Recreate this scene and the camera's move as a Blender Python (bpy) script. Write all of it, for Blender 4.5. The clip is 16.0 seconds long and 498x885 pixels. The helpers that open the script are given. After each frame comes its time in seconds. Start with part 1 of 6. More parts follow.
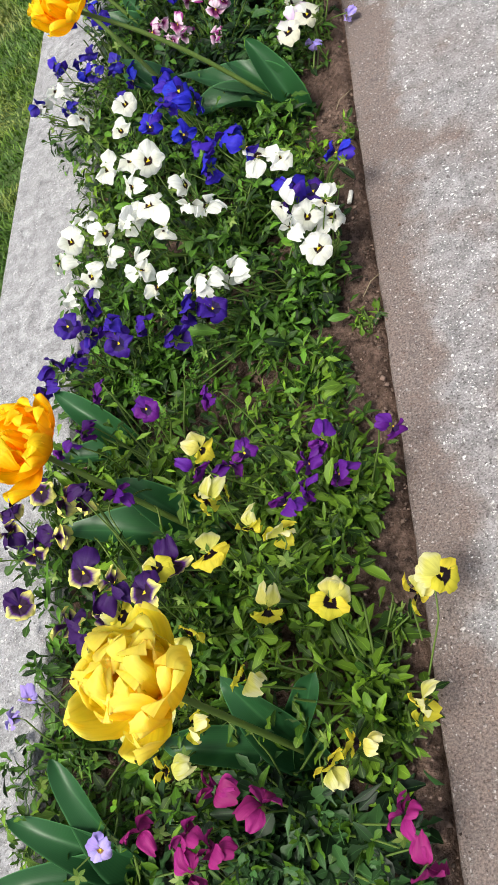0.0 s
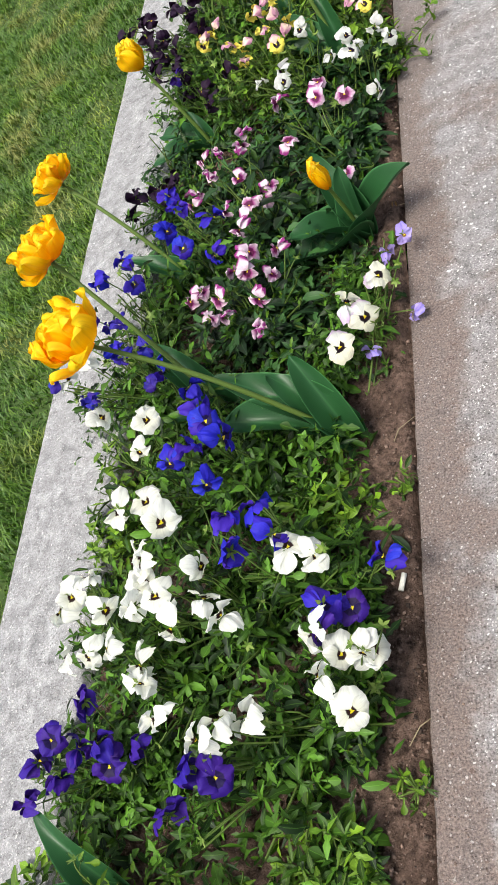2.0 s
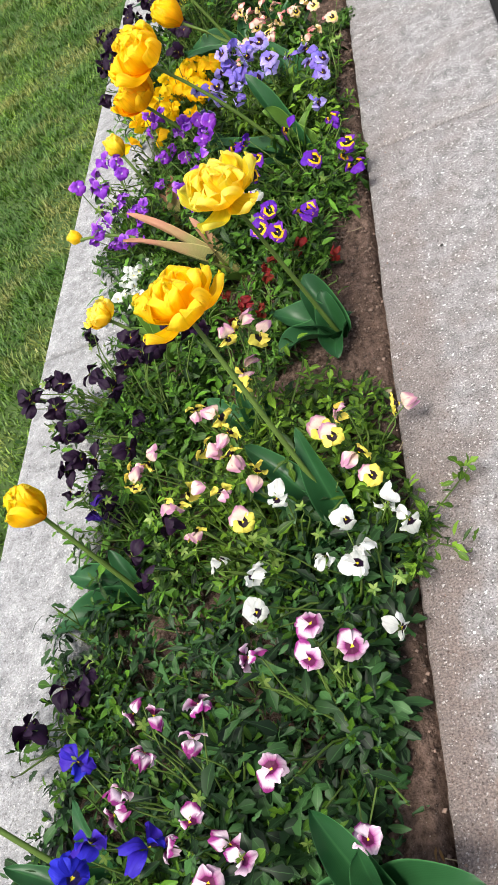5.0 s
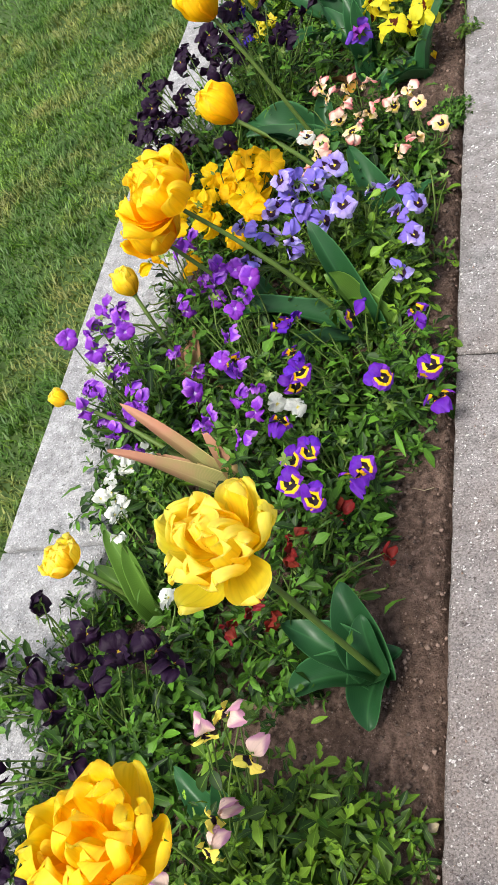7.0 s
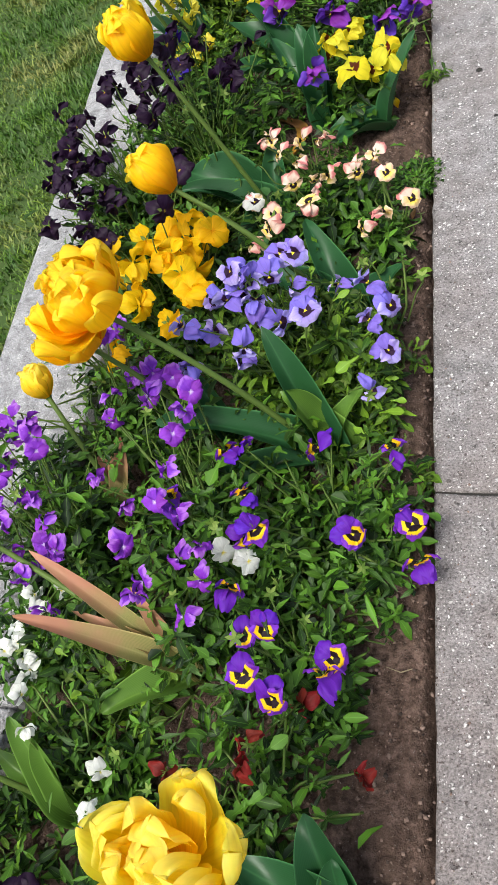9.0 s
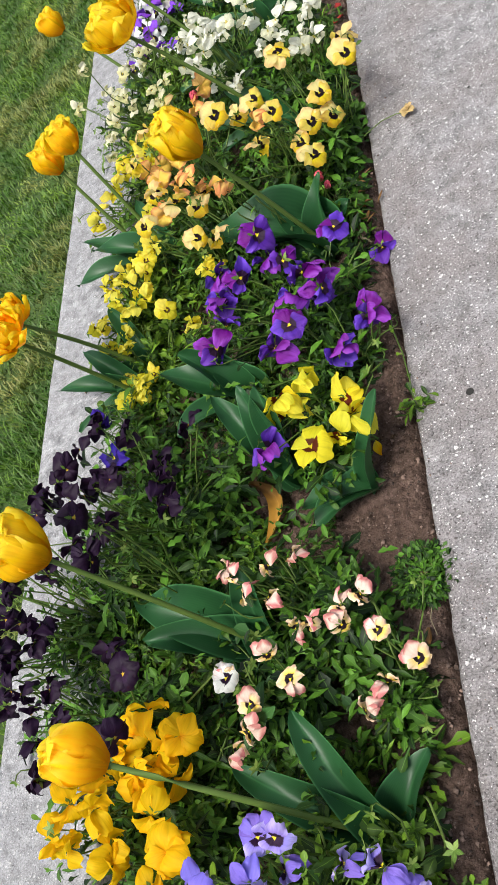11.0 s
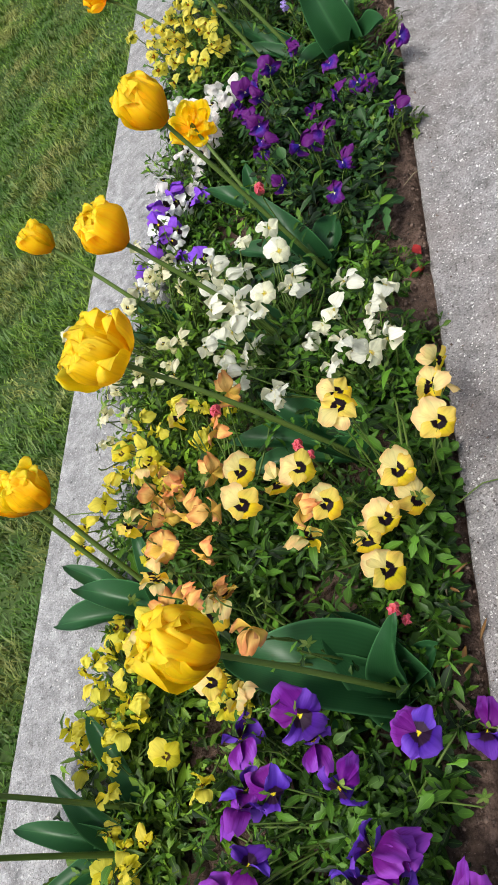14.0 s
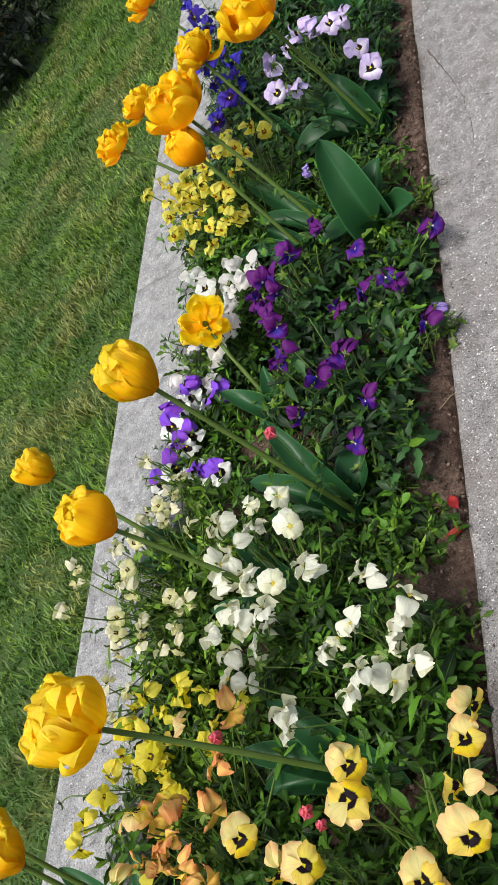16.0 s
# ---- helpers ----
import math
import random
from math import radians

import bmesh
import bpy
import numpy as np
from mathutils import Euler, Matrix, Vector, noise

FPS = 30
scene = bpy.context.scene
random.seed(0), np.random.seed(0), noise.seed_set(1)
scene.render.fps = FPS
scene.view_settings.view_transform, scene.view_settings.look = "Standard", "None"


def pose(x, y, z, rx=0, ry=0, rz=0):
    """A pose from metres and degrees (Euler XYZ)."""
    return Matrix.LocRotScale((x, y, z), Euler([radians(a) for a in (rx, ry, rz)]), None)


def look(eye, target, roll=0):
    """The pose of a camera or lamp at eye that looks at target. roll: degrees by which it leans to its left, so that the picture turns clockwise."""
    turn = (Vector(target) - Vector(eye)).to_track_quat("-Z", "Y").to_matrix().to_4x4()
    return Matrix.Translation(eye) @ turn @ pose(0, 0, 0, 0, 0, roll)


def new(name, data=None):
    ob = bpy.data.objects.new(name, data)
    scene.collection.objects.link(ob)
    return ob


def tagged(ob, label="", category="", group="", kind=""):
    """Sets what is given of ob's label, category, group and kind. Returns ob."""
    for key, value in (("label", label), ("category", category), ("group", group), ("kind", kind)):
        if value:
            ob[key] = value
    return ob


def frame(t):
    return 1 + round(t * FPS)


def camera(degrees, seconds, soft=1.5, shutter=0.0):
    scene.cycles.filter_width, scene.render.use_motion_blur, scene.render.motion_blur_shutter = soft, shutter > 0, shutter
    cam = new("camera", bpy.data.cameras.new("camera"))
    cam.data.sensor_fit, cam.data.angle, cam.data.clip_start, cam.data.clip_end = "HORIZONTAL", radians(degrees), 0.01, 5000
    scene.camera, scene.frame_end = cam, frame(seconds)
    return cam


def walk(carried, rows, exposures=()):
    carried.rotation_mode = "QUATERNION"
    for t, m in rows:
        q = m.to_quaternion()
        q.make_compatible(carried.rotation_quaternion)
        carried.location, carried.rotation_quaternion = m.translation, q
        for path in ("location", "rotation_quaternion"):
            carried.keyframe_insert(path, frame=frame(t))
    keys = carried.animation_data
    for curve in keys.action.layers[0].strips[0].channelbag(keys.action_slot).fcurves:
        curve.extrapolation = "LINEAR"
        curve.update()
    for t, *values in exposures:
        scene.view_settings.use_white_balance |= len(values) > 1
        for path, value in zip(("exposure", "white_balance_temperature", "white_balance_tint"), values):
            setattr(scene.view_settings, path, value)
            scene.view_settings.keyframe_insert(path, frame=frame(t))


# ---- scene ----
cam = camera(32.74, 16.0, soft=1.5)
PATH = [
    (0, pose(0.2743, -0.2901, 0.9347, 30.503, 28.906, -1.722)),
    (0.5, pose(0.3406, -0.1428, 0.9435, 32.017, 29.715, 0.537)),
    (1, pose(0.3995, -0.0164, 0.9753, 33.779, 30.494, 5.439)),
    (1.5, pose(0.4460, 0.0935, 0.9840, 34.616, 30.566, 6.911)),
    (2, pose(0.3826, 0.2954, 0.9698, 35.029, 32.165, 4.242)),
    (2.5, pose(0.3342, 0.4648, 0.9696, 35.897, 32.428, -1.036)),
    (3, pose(0.3558, 0.6487, 0.9466, 36.595, 32.196, -1.683)),
    (3.2, pose(0.3876, 0.7420, 0.9641, 37.263, 32.493, -0.501)),
    (5.3, pose(0.2754, 1.3209, 0.9961, 39.055, 27.262, 0.806)),
    (5.5, pose(0.2735, 1.3831, 0.9791, 39.302, 26.811, 0.949)),
    (6, pose(0.3237, 1.6347, 0.9821, 40.125, 27.353, 3.723)),
    (6.5, pose(0.3277, 1.7932, 0.9924, 38.841, 26.285, 8.818)),
    (7, pose(0.2815, 1.9715, 0.9724, 37.739, 26.065, 9.897)),
    (7.5, pose(0.1710, 2.1032, 0.9194, 32.911, 20.561, 8.129)),
    (8, pose(0.1625, 2.1360, 0.9341, 32.775, 19.265, 7.334)),
    (8.5, pose(0.1408, 2.1748, 0.9427, 32.223, 17.353, 5.353)),
    (9, pose(0.1778, 2.2737, 0.9516, 34.763, 20.808, 6.801)),
    (9.5, pose(0.3161, 2.4723, 0.9546, 34.777, 30.146, 5.822)),
    (9.7, pose(0.3861, 2.5744, 0.9744, 33.144, 32.583, 4.125)),
    (11.8, pose(0.3288, 3.0676, 0.9583, 34.031, 33.934, -2.417)),
    (12, pose(0.3345, 3.1028, 0.9523, 34.157, 33.602, -2.545)),
    (12.5, pose(0.3924, 3.2906, 0.9390, 34.571, 33.719, -1.870)),
    (13, pose(0.4454, 3.4402, 0.9568, 34.696, 35.537, 1.108)),
    (13.5, pose(0.4095, 3.5933, 0.9388, 33.480, 36.349, 1.919)),
    (14, pose(0.3317, 3.7662, 0.9492, 34.077, 34.686, 1.212)),
    (14.5, pose(0.2895, 3.8360, 0.9352, 34.692, 32.168, -1.643)),
    (15, pose(0.3146, 3.9497, 0.9116, 35.097, 31.914, -1.771)),
    (15.5, pose(0.4143, 4.1156, 0.9507, 35.280, 35.076, 0.753)),
    (16, pose(0.4416, 4.1910, 0.9675, 35.615, 39.360, 3.275)),
]
EXPOSURES = [(0, 1.36, 6600, 5), (2.5, 1.44, 6600, 5), (5.5, 1.56, 6550, 5), (7, 1.5, 6500, 5), (8.5, 1.36, 6400, 5), (12, 1.26, 6400, 6), (14, 1.14, 6450, 5), (16, 1.06, 6500, 4)]
walk(cam, PATH, EXPOSURES)

# ---- daylight: bright overcast ----
world = bpy.data.worlds.new("sky")
scene.world = world
world.use_nodes = True
wnt = world.node_tree
sky = wnt.nodes.new("ShaderNodeTexSky")
sky.sky_type = 'NISHITA'
sky.sun_disc = False
sky.sun_elevation, sky.sun_rotation = radians(65), radians(220)
sky.dust_density, sky.air_density = 4.0, 0.8
bg = wnt.nodes["Background"]
veil = wnt.nodes.new("ShaderNodeHueSaturation")
veil.inputs["Saturation"].default_value = 0.55
wnt.links.new(sky.outputs[0], veil.inputs["Color"])
wnt.links.new(veil.outputs[0], bg.inputs[0])
bg.inputs[1].default_value = 0.092
sun = new("sun", bpy.data.lights.new("sun", 'SUN'))
sun.data.energy, sun.data.angle, sun.data.color = 1.5, radians(18), (1.0, 0.95, 0.87)
sun.matrix_world = look((-0.4, -2.2, 6.0), (0, 0.5, 0))


# ---- materials ----
def material(name):
    m = bpy.data.materials.new(name)
    m.use_nodes = True
    nt = m.node_tree
    return m, nt, nt.nodes["Principled BSDF"]


def node(nt, kind, **kw):
    n = nt.nodes.new(kind)
    for k, v in kw.items():
        n.inputs[k.replace("_", " ")].default_value = v
    return n


def ramp(nt, fac, stops):
    r = nt.nodes.new("ShaderNodeValToRGB")
    while len(r.color_ramp.elements) < len(stops):
        r.color_ramp.elements.new(0.5)
    for e, (p, c) in zip(r.color_ramp.elements, stops):
        e.position, e.color = p, (*c, 1)
    nt.links.new(fac, r.inputs[0])
    return r.outputs[0]


def mixc(nt, fac, a, b, mode='MIX'):
    n = nt.nodes.new("ShaderNodeMix")
    n.data_type, n.blend_type = 'RGBA', mode
    for sock, v in ((0, fac), (6, a), (7, b)):
        if isinstance(v, (int, float)):
            n.inputs[sock].default_value = v
        elif isinstance(v, tuple):
            n.inputs[sock].default_value = (*v, 1)
        else:
            nt.links.new(v, n.inputs[sock])
    return n.outputs[2]


def maths(nt, op, a, b=0.0):
    n = nt.nodes.new("ShaderNodeMath")
    n.operation = op
    for i, v in enumerate((a, b)):
        if isinstance(v, (int, float)):
            n.inputs[i].default_value = v
        else:
            nt.links.new(v, n.inputs[i])
    return n.outputs[0]


def noise_of(nt, scale, detail=3.0, coord="Object", rough=0.55):
    tc = nt.nodes.new("ShaderNodeTexCoord")
    n = node(nt, "ShaderNodeTexNoise", Scale=scale, Detail=detail, Roughness=rough)
    nt.links.new(tc.outputs[coord], n.inputs["Vector"])
    return n.outputs["Fac"]


def bump(nt, bs, height, strength, distance):
    b = node(nt, "ShaderNodeBump", Strength=strength, Distance=distance)
    nt.links.new(height, b.inputs["Height"])
    nt.links.new(b.outputs[0], bs.inputs["Normal"])


def thin(m, nt, bs, col, amount):
    """Lets some daylight through a leaf or petal."""
    tr = nt.nodes.new("ShaderNodeBsdfTranslucent")
    nt.links.new(col, tr.inputs[0])
    mx = nt.nodes.new("ShaderNodeMixShader")
    mx.inputs[0].default_value = amount
    nt.links.new(bs.outputs[0], mx.inputs[1])
    nt.links.new(tr.outputs[0], mx.inputs[2])
    nt.links.new(mx.outputs[0], nt.nodes["Material Output"].inputs[0])


def petal_material(name, stops, veins=0.25, rough=0.6, through_light=0.2):
    """Colour runs from the throat (0) to the rim (1) with an uneven, veined border."""
    m, nt, bs = material(name)
    uv = nt.nodes.new("ShaderNodeUVMap")
    sep = nt.nodes.new("ShaderNodeSeparateXYZ")
    nt.links.new(uv.outputs[0], sep.inputs[0])
    mp = nt.nodes.new("ShaderNodeMapping")
    mp.inputs["Scale"].default_value = (9, 1.2, 1)
    nt.links.new(uv.outputs[0], mp.inputs[0])
    ray_noise = node(nt, "ShaderNodeTexNoise", Scale=1.6, Detail=3.0)
    nt.links.new(mp.outputs[0], ray_noise.inputs["Vector"])
    along = maths(nt, 'MINIMUM', maths(nt, 'MULTIPLY', sep.outputs[1], 1.6), 1.0)
    v = maths(nt, 'ADD', sep.outputs[1], maths(nt, 'MULTIPLY', maths(nt, 'MULTIPLY', maths(nt, 'SUBTRACT', ray_noise.outputs["Fac"], 0.5), veins), along))
    fan = maths(nt, 'MULTIPLY_ADD', maths(nt, 'ABSOLUTE', maths(nt, 'SUBTRACT', sep.outputs[0], 0.5)), 0.8)
    fan.node.inputs[2].default_value = 1.0
    col = ramp(nt, maths(nt, 'MULTIPLY', v, fan), stops)
    info = nt.nodes.new("ShaderNodeObjectInfo")
    hsv = nt.nodes.new("ShaderNodeHueSaturation")
    nt.links.new(maths(nt, 'MULTIPLY_ADD', info.outputs["Random"], 0.3), hsv.inputs["Value"])
    hsv.inputs["Value"].links[0].from_node.inputs[2].default_value = 0.82
    nt.links.new(maths(nt, 'MULTIPLY_ADD', info.outputs["Random"], -0.02), hsv.inputs["Hue"])
    hsv.inputs["Hue"].links[0].from_node.inputs[2].default_value = 0.51
    rays = ramp(nt, ray_noise.outputs["Fac"], [(0.3, (0.88, 0.88, 0.88)), (0.5, (1, 1, 1)), (0.72, (1.06, 1.06, 1.06))])
    nt.links.new(mixc(nt, 1.0, col, rays, 'MULTIPLY'), hsv.inputs["Color"])
    nt.links.new(hsv.outputs[0], bs.inputs["Base Color"])
    bs.inputs["Roughness"].default_value = rough
    bs.inputs["Specular IOR Level"].default_value = 0.22
    bump(nt, bs, ray_noise.outputs["Fac"], 0.15, 0.004)
    thin(m, nt, bs, hsv.outputs[0], through_light)
    return m


def leaf_material(name, dark, light, tip=None, rough=0.5, streak=0.0, through_light=0.12, tip_from=0.6):
    m, nt, bs = material(name)
    geo = nt.nodes.new("ShaderNodeNewGeometry")
    uv = nt.nodes.new("ShaderNodeUVMap")
    sep = nt.nodes.new("ShaderNodeSeparateXYZ")
    nt.links.new(uv.outputs[0], sep.inputs[0])
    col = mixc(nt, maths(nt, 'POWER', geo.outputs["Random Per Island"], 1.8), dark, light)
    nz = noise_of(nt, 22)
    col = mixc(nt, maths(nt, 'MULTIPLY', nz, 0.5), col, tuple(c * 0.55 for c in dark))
    # pale midrib
    mid = maths(nt, 'ABSOLUTE', maths(nt, 'SUBTRACT', sep.outputs[0], 0.5))
    rib = ramp(nt, mid, [(0.0, (1, 1, 1)), (0.05, (0, 0, 0))])
    col = mixc(nt, maths(nt, 'MULTIPLY', rib, 0.22), col, tuple(min(1, c * 1.8 + 0.03) for c in light))
    if streak:
        wv = node(nt, "ShaderNodeTexWave", Scale=9.0, Distortion=1.5, Detail=2.0)
        nt.links.new(uv.outputs[0], wv.inputs["Vector"])
        col = mixc(nt, maths(nt, 'MULTIPLY', wv.outputs["Fac"], streak), col, light)
        hem = ramp(nt, mid, [(0.46, (0, 0, 0)), (0.5, (1, 1, 1))])
        col = mixc(nt, maths(nt, 'MULTIPLY', hem, 0.6), col, tuple(min(1, 2.2 * c + 0.03) for c in light))
        bump(nt, bs, wv.outputs["Fac"], 0.04, 0.001)
    if tip:
        f = maths(nt, 'ADD', sep.outputs[1], maths(nt, 'MULTIPLY', maths(nt, 'SUBTRACT', nz, 0.5), 0.8))
        edge = ramp(nt, f, [(tip_from - 0.25, (0, 0, 0)), (tip_from + 0.2, (1, 1, 1))])
        col = mixc(nt, edge, col, tip)
    nt.links.new(col, bs.inputs["Base Color"])
    bs.inputs["Roughness"].default_value = rough
    bs.inputs["Specular IOR Level"].default_value = 0.24
    thin(m, nt, bs, col, through_light)
    return m


def concrete(name, base, brown, stain, speck=0.5, soiled=False, grain_mix=0.8):
    """Weathered concrete: cement mottled at two scales, uneven pale and dark aggregate, pits, and soil stains."""
    m, nt, bs = material(name)
    tc = nt.nodes.new("ShaderNodeTexCoord")
    big = noise_of(nt, 5.5, 6, rough=0.65)
    mid = noise_of(nt, 34, 6, rough=0.7)
    fine = noise_of(nt, 330, 4, rough=0.7)
    col = mixc(nt, ramp(nt, mid, [(0.32, (0, 0, 0)), (0.68, (1, 1, 1))]), tuple(c * 0.45 for c in base), tuple(c * 1.2 for c in base))
    col = mixc(nt, maths(nt, 'MULTIPLY', ramp(nt, big, [(0.42, (0, 0, 0)), (0.62, (1, 1, 1))]), stain * 0.5), col, tuple(0.5 * (b + c) for b, c in zip(brown, base)))
    warp = node(nt, "ShaderNodeTexNoise", Scale=120.0, Detail=2.0)
    nt.links.new(tc.outputs["Object"], warp.inputs["Vector"])
    place = nt.nodes.new("ShaderNodeMix")
    place.data_type, place.blend_type = 'RGBA', 'LINEAR_LIGHT'
    place.inputs[0].default_value = 0.004
    nt.links.new(tc.outputs["Object"], place.inputs[6])
    nt.links.new(warp.outputs["Color"], place.inputs[7])
    height = maths(nt, 'MULTIPLY', fine, 0.6)
    for scale, part_of, strength in ((135.0, 0.5, 0.85), (200.0, 0.2, 0.95), (330.0, 0.1, 1.0)):
        vo = node(nt, "ShaderNodeTexVoronoi", Scale=scale, Randomness=1.0)
        nt.links.new(place.outputs[2], vo.inputs["Vector"])
        pick = node(nt, "ShaderNodeSeparateColor")
        nt.links.new(vo.outputs["Color"], pick.inputs[0])
        # each pebble has its own size, many are buried
        radius = maths(nt, 'MULTIPLY', maths(nt, 'SUBTRACT', pick.outputs[0], part_of), 0.42 / (1 - part_of))
        grain = ramp(nt, maths(nt, 'SUBTRACT', radius, vo.outputs["Distance"]), [(0.0, (0, 0, 0)), (0.1, (1, 1, 1))])
        pebble = mixc(nt, ramp(nt, pick.outputs[1], [(0.25, (0, 0, 0)), (0.75, (1, 1, 1))]), (0.1, 0.09, 0.09), (0.7, 0.68, 0.68))
        col = mixc(nt, maths(nt, 'MULTIPLY', grain, speck * strength), col, pebble)
        height = maths(nt, 'ADD', height, maths(nt, 'MULTIPLY', grain, 0.35))
    pits = ramp(nt, noise_of(nt, 75, 4, rough=0.6), [(0.27, (1, 1, 1)), (0.35, (0, 0, 0))])
    col = mixc(nt, maths(nt, 'MULTIPLY', pits, 0.7), col, tuple(c * 0.25 for c in base))
    if soiled:
        # washed-out soil lies in patches along the bed and on the older slab
        sep = nt.nodes.new("ShaderNodeSeparateXYZ")
        nt.links.new(tc.outputs["Object"], sep.inputs[0])
        near = ramp(nt, sep.outputs[0], [(0.0, (1, 1, 1)), (0.1, (0, 0, 0))])
        old = ramp(nt, maths(nt, 'MULTIPLY', sep.outputs[1], 0.2), [(0.3, (1, 1, 1)), (0.62, (0.12, 0.12, 0.12))])
        patch = ramp(nt, maths(nt, 'ADD', noise_of(nt, 7, 6, rough=0.6), maths(nt, 'MULTIPLY', near, 0.34)), [(0.5, (0, 0, 0)), (0.64, (1, 1, 1))])
        gritty = ramp(nt, mid, [(0.25, (0.45, 0.45, 0.45)), (0.6, (1, 1, 1))])
        col = mixc(nt, maths(nt, 'MULTIPLY', maths(nt, 'MULTIPLY', patch, gritty), maths(nt, 'MULTIPLY', old, stain * 0.75)), col, brown)
    col = mixc(nt, grain_mix, col, mixc(nt, ramp(nt, fine, [(0.3, (0, 0, 0)), (0.7, (1, 1, 1))]), (0.1, 0.1, 0.1), (0.9, 0.9, 0.9)), 'OVERLAY')
    nt.links.new(col, bs.inputs["Base Color"])
    bs.inputs["Roughness"].default_value = 0.9
    bs.inputs["Specular IOR Level"].default_value = 0.25
    bump(nt, bs, maths(nt, 'SUBTRACT', height, pits), 0.9, 0.003)
    return m


PATH_CONCRETE = concrete("worn_concrete", (0.28, 0.267, 0.276), (0.13, 0.085, 0.068), 1.0, 1.0, True)
CURB_CONCRETE = concrete("curb_concrete", (0.34, 0.335, 0.35), (0.17, 0.165, 0.17), 1.0, 0.55, False, 0.55)

m, nt, bs = material("damp_soil")
cl = noise_of(nt, 85, 7, rough=0.68)
col = mixc(nt, ramp(nt, cl, [(0.33, (0, 0, 0)), (0.64, (1, 1, 1))]), (0.034, 0.021, 0.016), (0.25, 0.165, 0.132))
col = mixc(nt, maths(nt, 'MULTIPLY', ramp(nt, noise_of(nt, 9, 4), [(0.42, (0, 0, 0)), (0.62, (1, 1, 1))]), 0.55), col, (0.08, 0.051, 0.04))
grit = ramp(nt, noise_of(nt, 420, 1), [(0.7, (0, 0, 0)), (0.76, (1, 1, 1))])
col = mixc(nt, maths(nt, 'MULTIPLY', grit, 0.5), col, (0.45, 0.4, 0.36))
nt.links.new(col, bs.inputs["Base Color"])
bs.inputs["Roughness"].default_value = 0.95
bump(nt, bs, maths(nt, 'ADD', cl, maths(nt, 'MULTIPLY', noise_of(nt, 190, 5, rough=0.7), 0.9)), 1.0, 0.01)
bs.inputs["Specular IOR Level"].default_value = 0.15
SOIL = m

m, nt, bs = material("lawn_earth")
col = mixc(nt, noise_of(nt, 2.5, 5), (0.03, 0.08, 0.008), (0.075, 0.11, 0.02))
nt.links.new(mixc(nt, noise_of(nt, 60, 4), (0.02, 0.04, 0.006), col), bs.inputs["Base Color"])
bs.inputs["Roughness"].default_value = 0.95
EARTH = m

m, nt, bs = material("grass_blade")
geo = nt.nodes.new("ShaderNodeNewGeometry")
lush = maths(nt, 'MULTIPLY', ramp(nt, noise_of(nt, 1.6, 4), [(0.4, (0.3, 0.3, 0.3)), (0.6, (1, 1, 1))]), ramp(nt, noise_of(nt, 17, 6, rough=0.7), [(0.38, (0.1, 0.1, 0.1)), (0.62, (1, 1, 1))]))
green = mixc(nt, maths(nt, 'MULTIPLY', geo.outputs["Random Per Island"], lush), (0.034, 0.1, 0.005), (0.24, 0.38, 0.03))
dry = ramp(nt, noise_of(nt, 4.2, 7, rough=0.72), [(0.49, (0, 0, 0)), (0.62, (1, 1, 1))])
pale = mixc(nt, geo.outputs["Random Per Island"], (0.16, 0.17, 0.03), (0.4, 0.34, 0.12))
col = mixc(nt, maths(nt, 'MULTIPLY', dry, 0.62), green, pale)
nt.links.new(col, bs.inputs["Base Color"])
bs.inputs["Roughness"].default_value = 0.55
thin(m, nt, bs, col, 0.25)
GRASS = m

# near-black mottle shared by the low ground, the joint and the small discs
m, nt, bs = material("near_black")
nt.links.new(mixc(nt, noise_of(nt, 40, 4), (0.008, 0.007, 0.006), (0.022, 0.019, 0.017)), bs.inputs["Base Color"])
bs.inputs["Roughness"].default_value = 0.8
DARK = m

m, nt, bs = material("pebble")
geo = nt.nodes.new("ShaderNodeNewGeometry")
nt.links.new(mixc(nt, geo.outputs["Random Per Island"], (0.035, 0.022, 0.017), (0.26, 0.175, 0.14)), bs.inputs["Base Color"])
bs.inputs["Roughness"].default_value = 0.95
bump(nt, bs, noise_of(nt, 300, 3), 0.6, 0.003)
PEBBLE = m

# near-black dark ends put the deep shade among the plants into random leaf tones
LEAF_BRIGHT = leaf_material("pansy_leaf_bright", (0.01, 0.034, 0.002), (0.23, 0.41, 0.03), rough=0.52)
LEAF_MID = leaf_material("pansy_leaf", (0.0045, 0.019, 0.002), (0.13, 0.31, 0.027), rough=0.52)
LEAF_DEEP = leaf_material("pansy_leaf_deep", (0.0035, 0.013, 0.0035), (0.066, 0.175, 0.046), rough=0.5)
LEAF_YOUNG = leaf_material("young_leaf", (0.03, 0.085, 0.007), (0.13, 0.26, 0.022), rough=0.45, through_light=0.25)
CALYX = leaf_material("calyx_green", (0.08, 0.15, 0.02), (0.22, 0.3, 0.07))
STALK = leaf_material("stalk_green", (0.0825, 0.1425, 0.02625), (0.1575, 0.225, 0.0525), through_light=0.1)
TULIP_LEAF = leaf_material("tulip_leaf", (0.013, 0.062, 0.022), (0.038, 0.125, 0.038), rough=0.36, streak=0.14, through_light=0.15)
TULIP_PALE = leaf_material("tulip_leaf_pale", (0.072, 0.168, 0.024), (0.16, 0.28, 0.048), rough=0.36, streak=0.3, through_light=0.25)
TULIP_DRY = leaf_material("tulip_leaf_drying", (0.2, 0.22, 0.06), (0.42, 0.36, 0.15), tip=(0.46, 0.22, 0.14), streak=0.5, tip_from=0.62, through_light=0.3)
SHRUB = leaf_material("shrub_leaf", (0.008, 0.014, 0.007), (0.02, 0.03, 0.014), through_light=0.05)
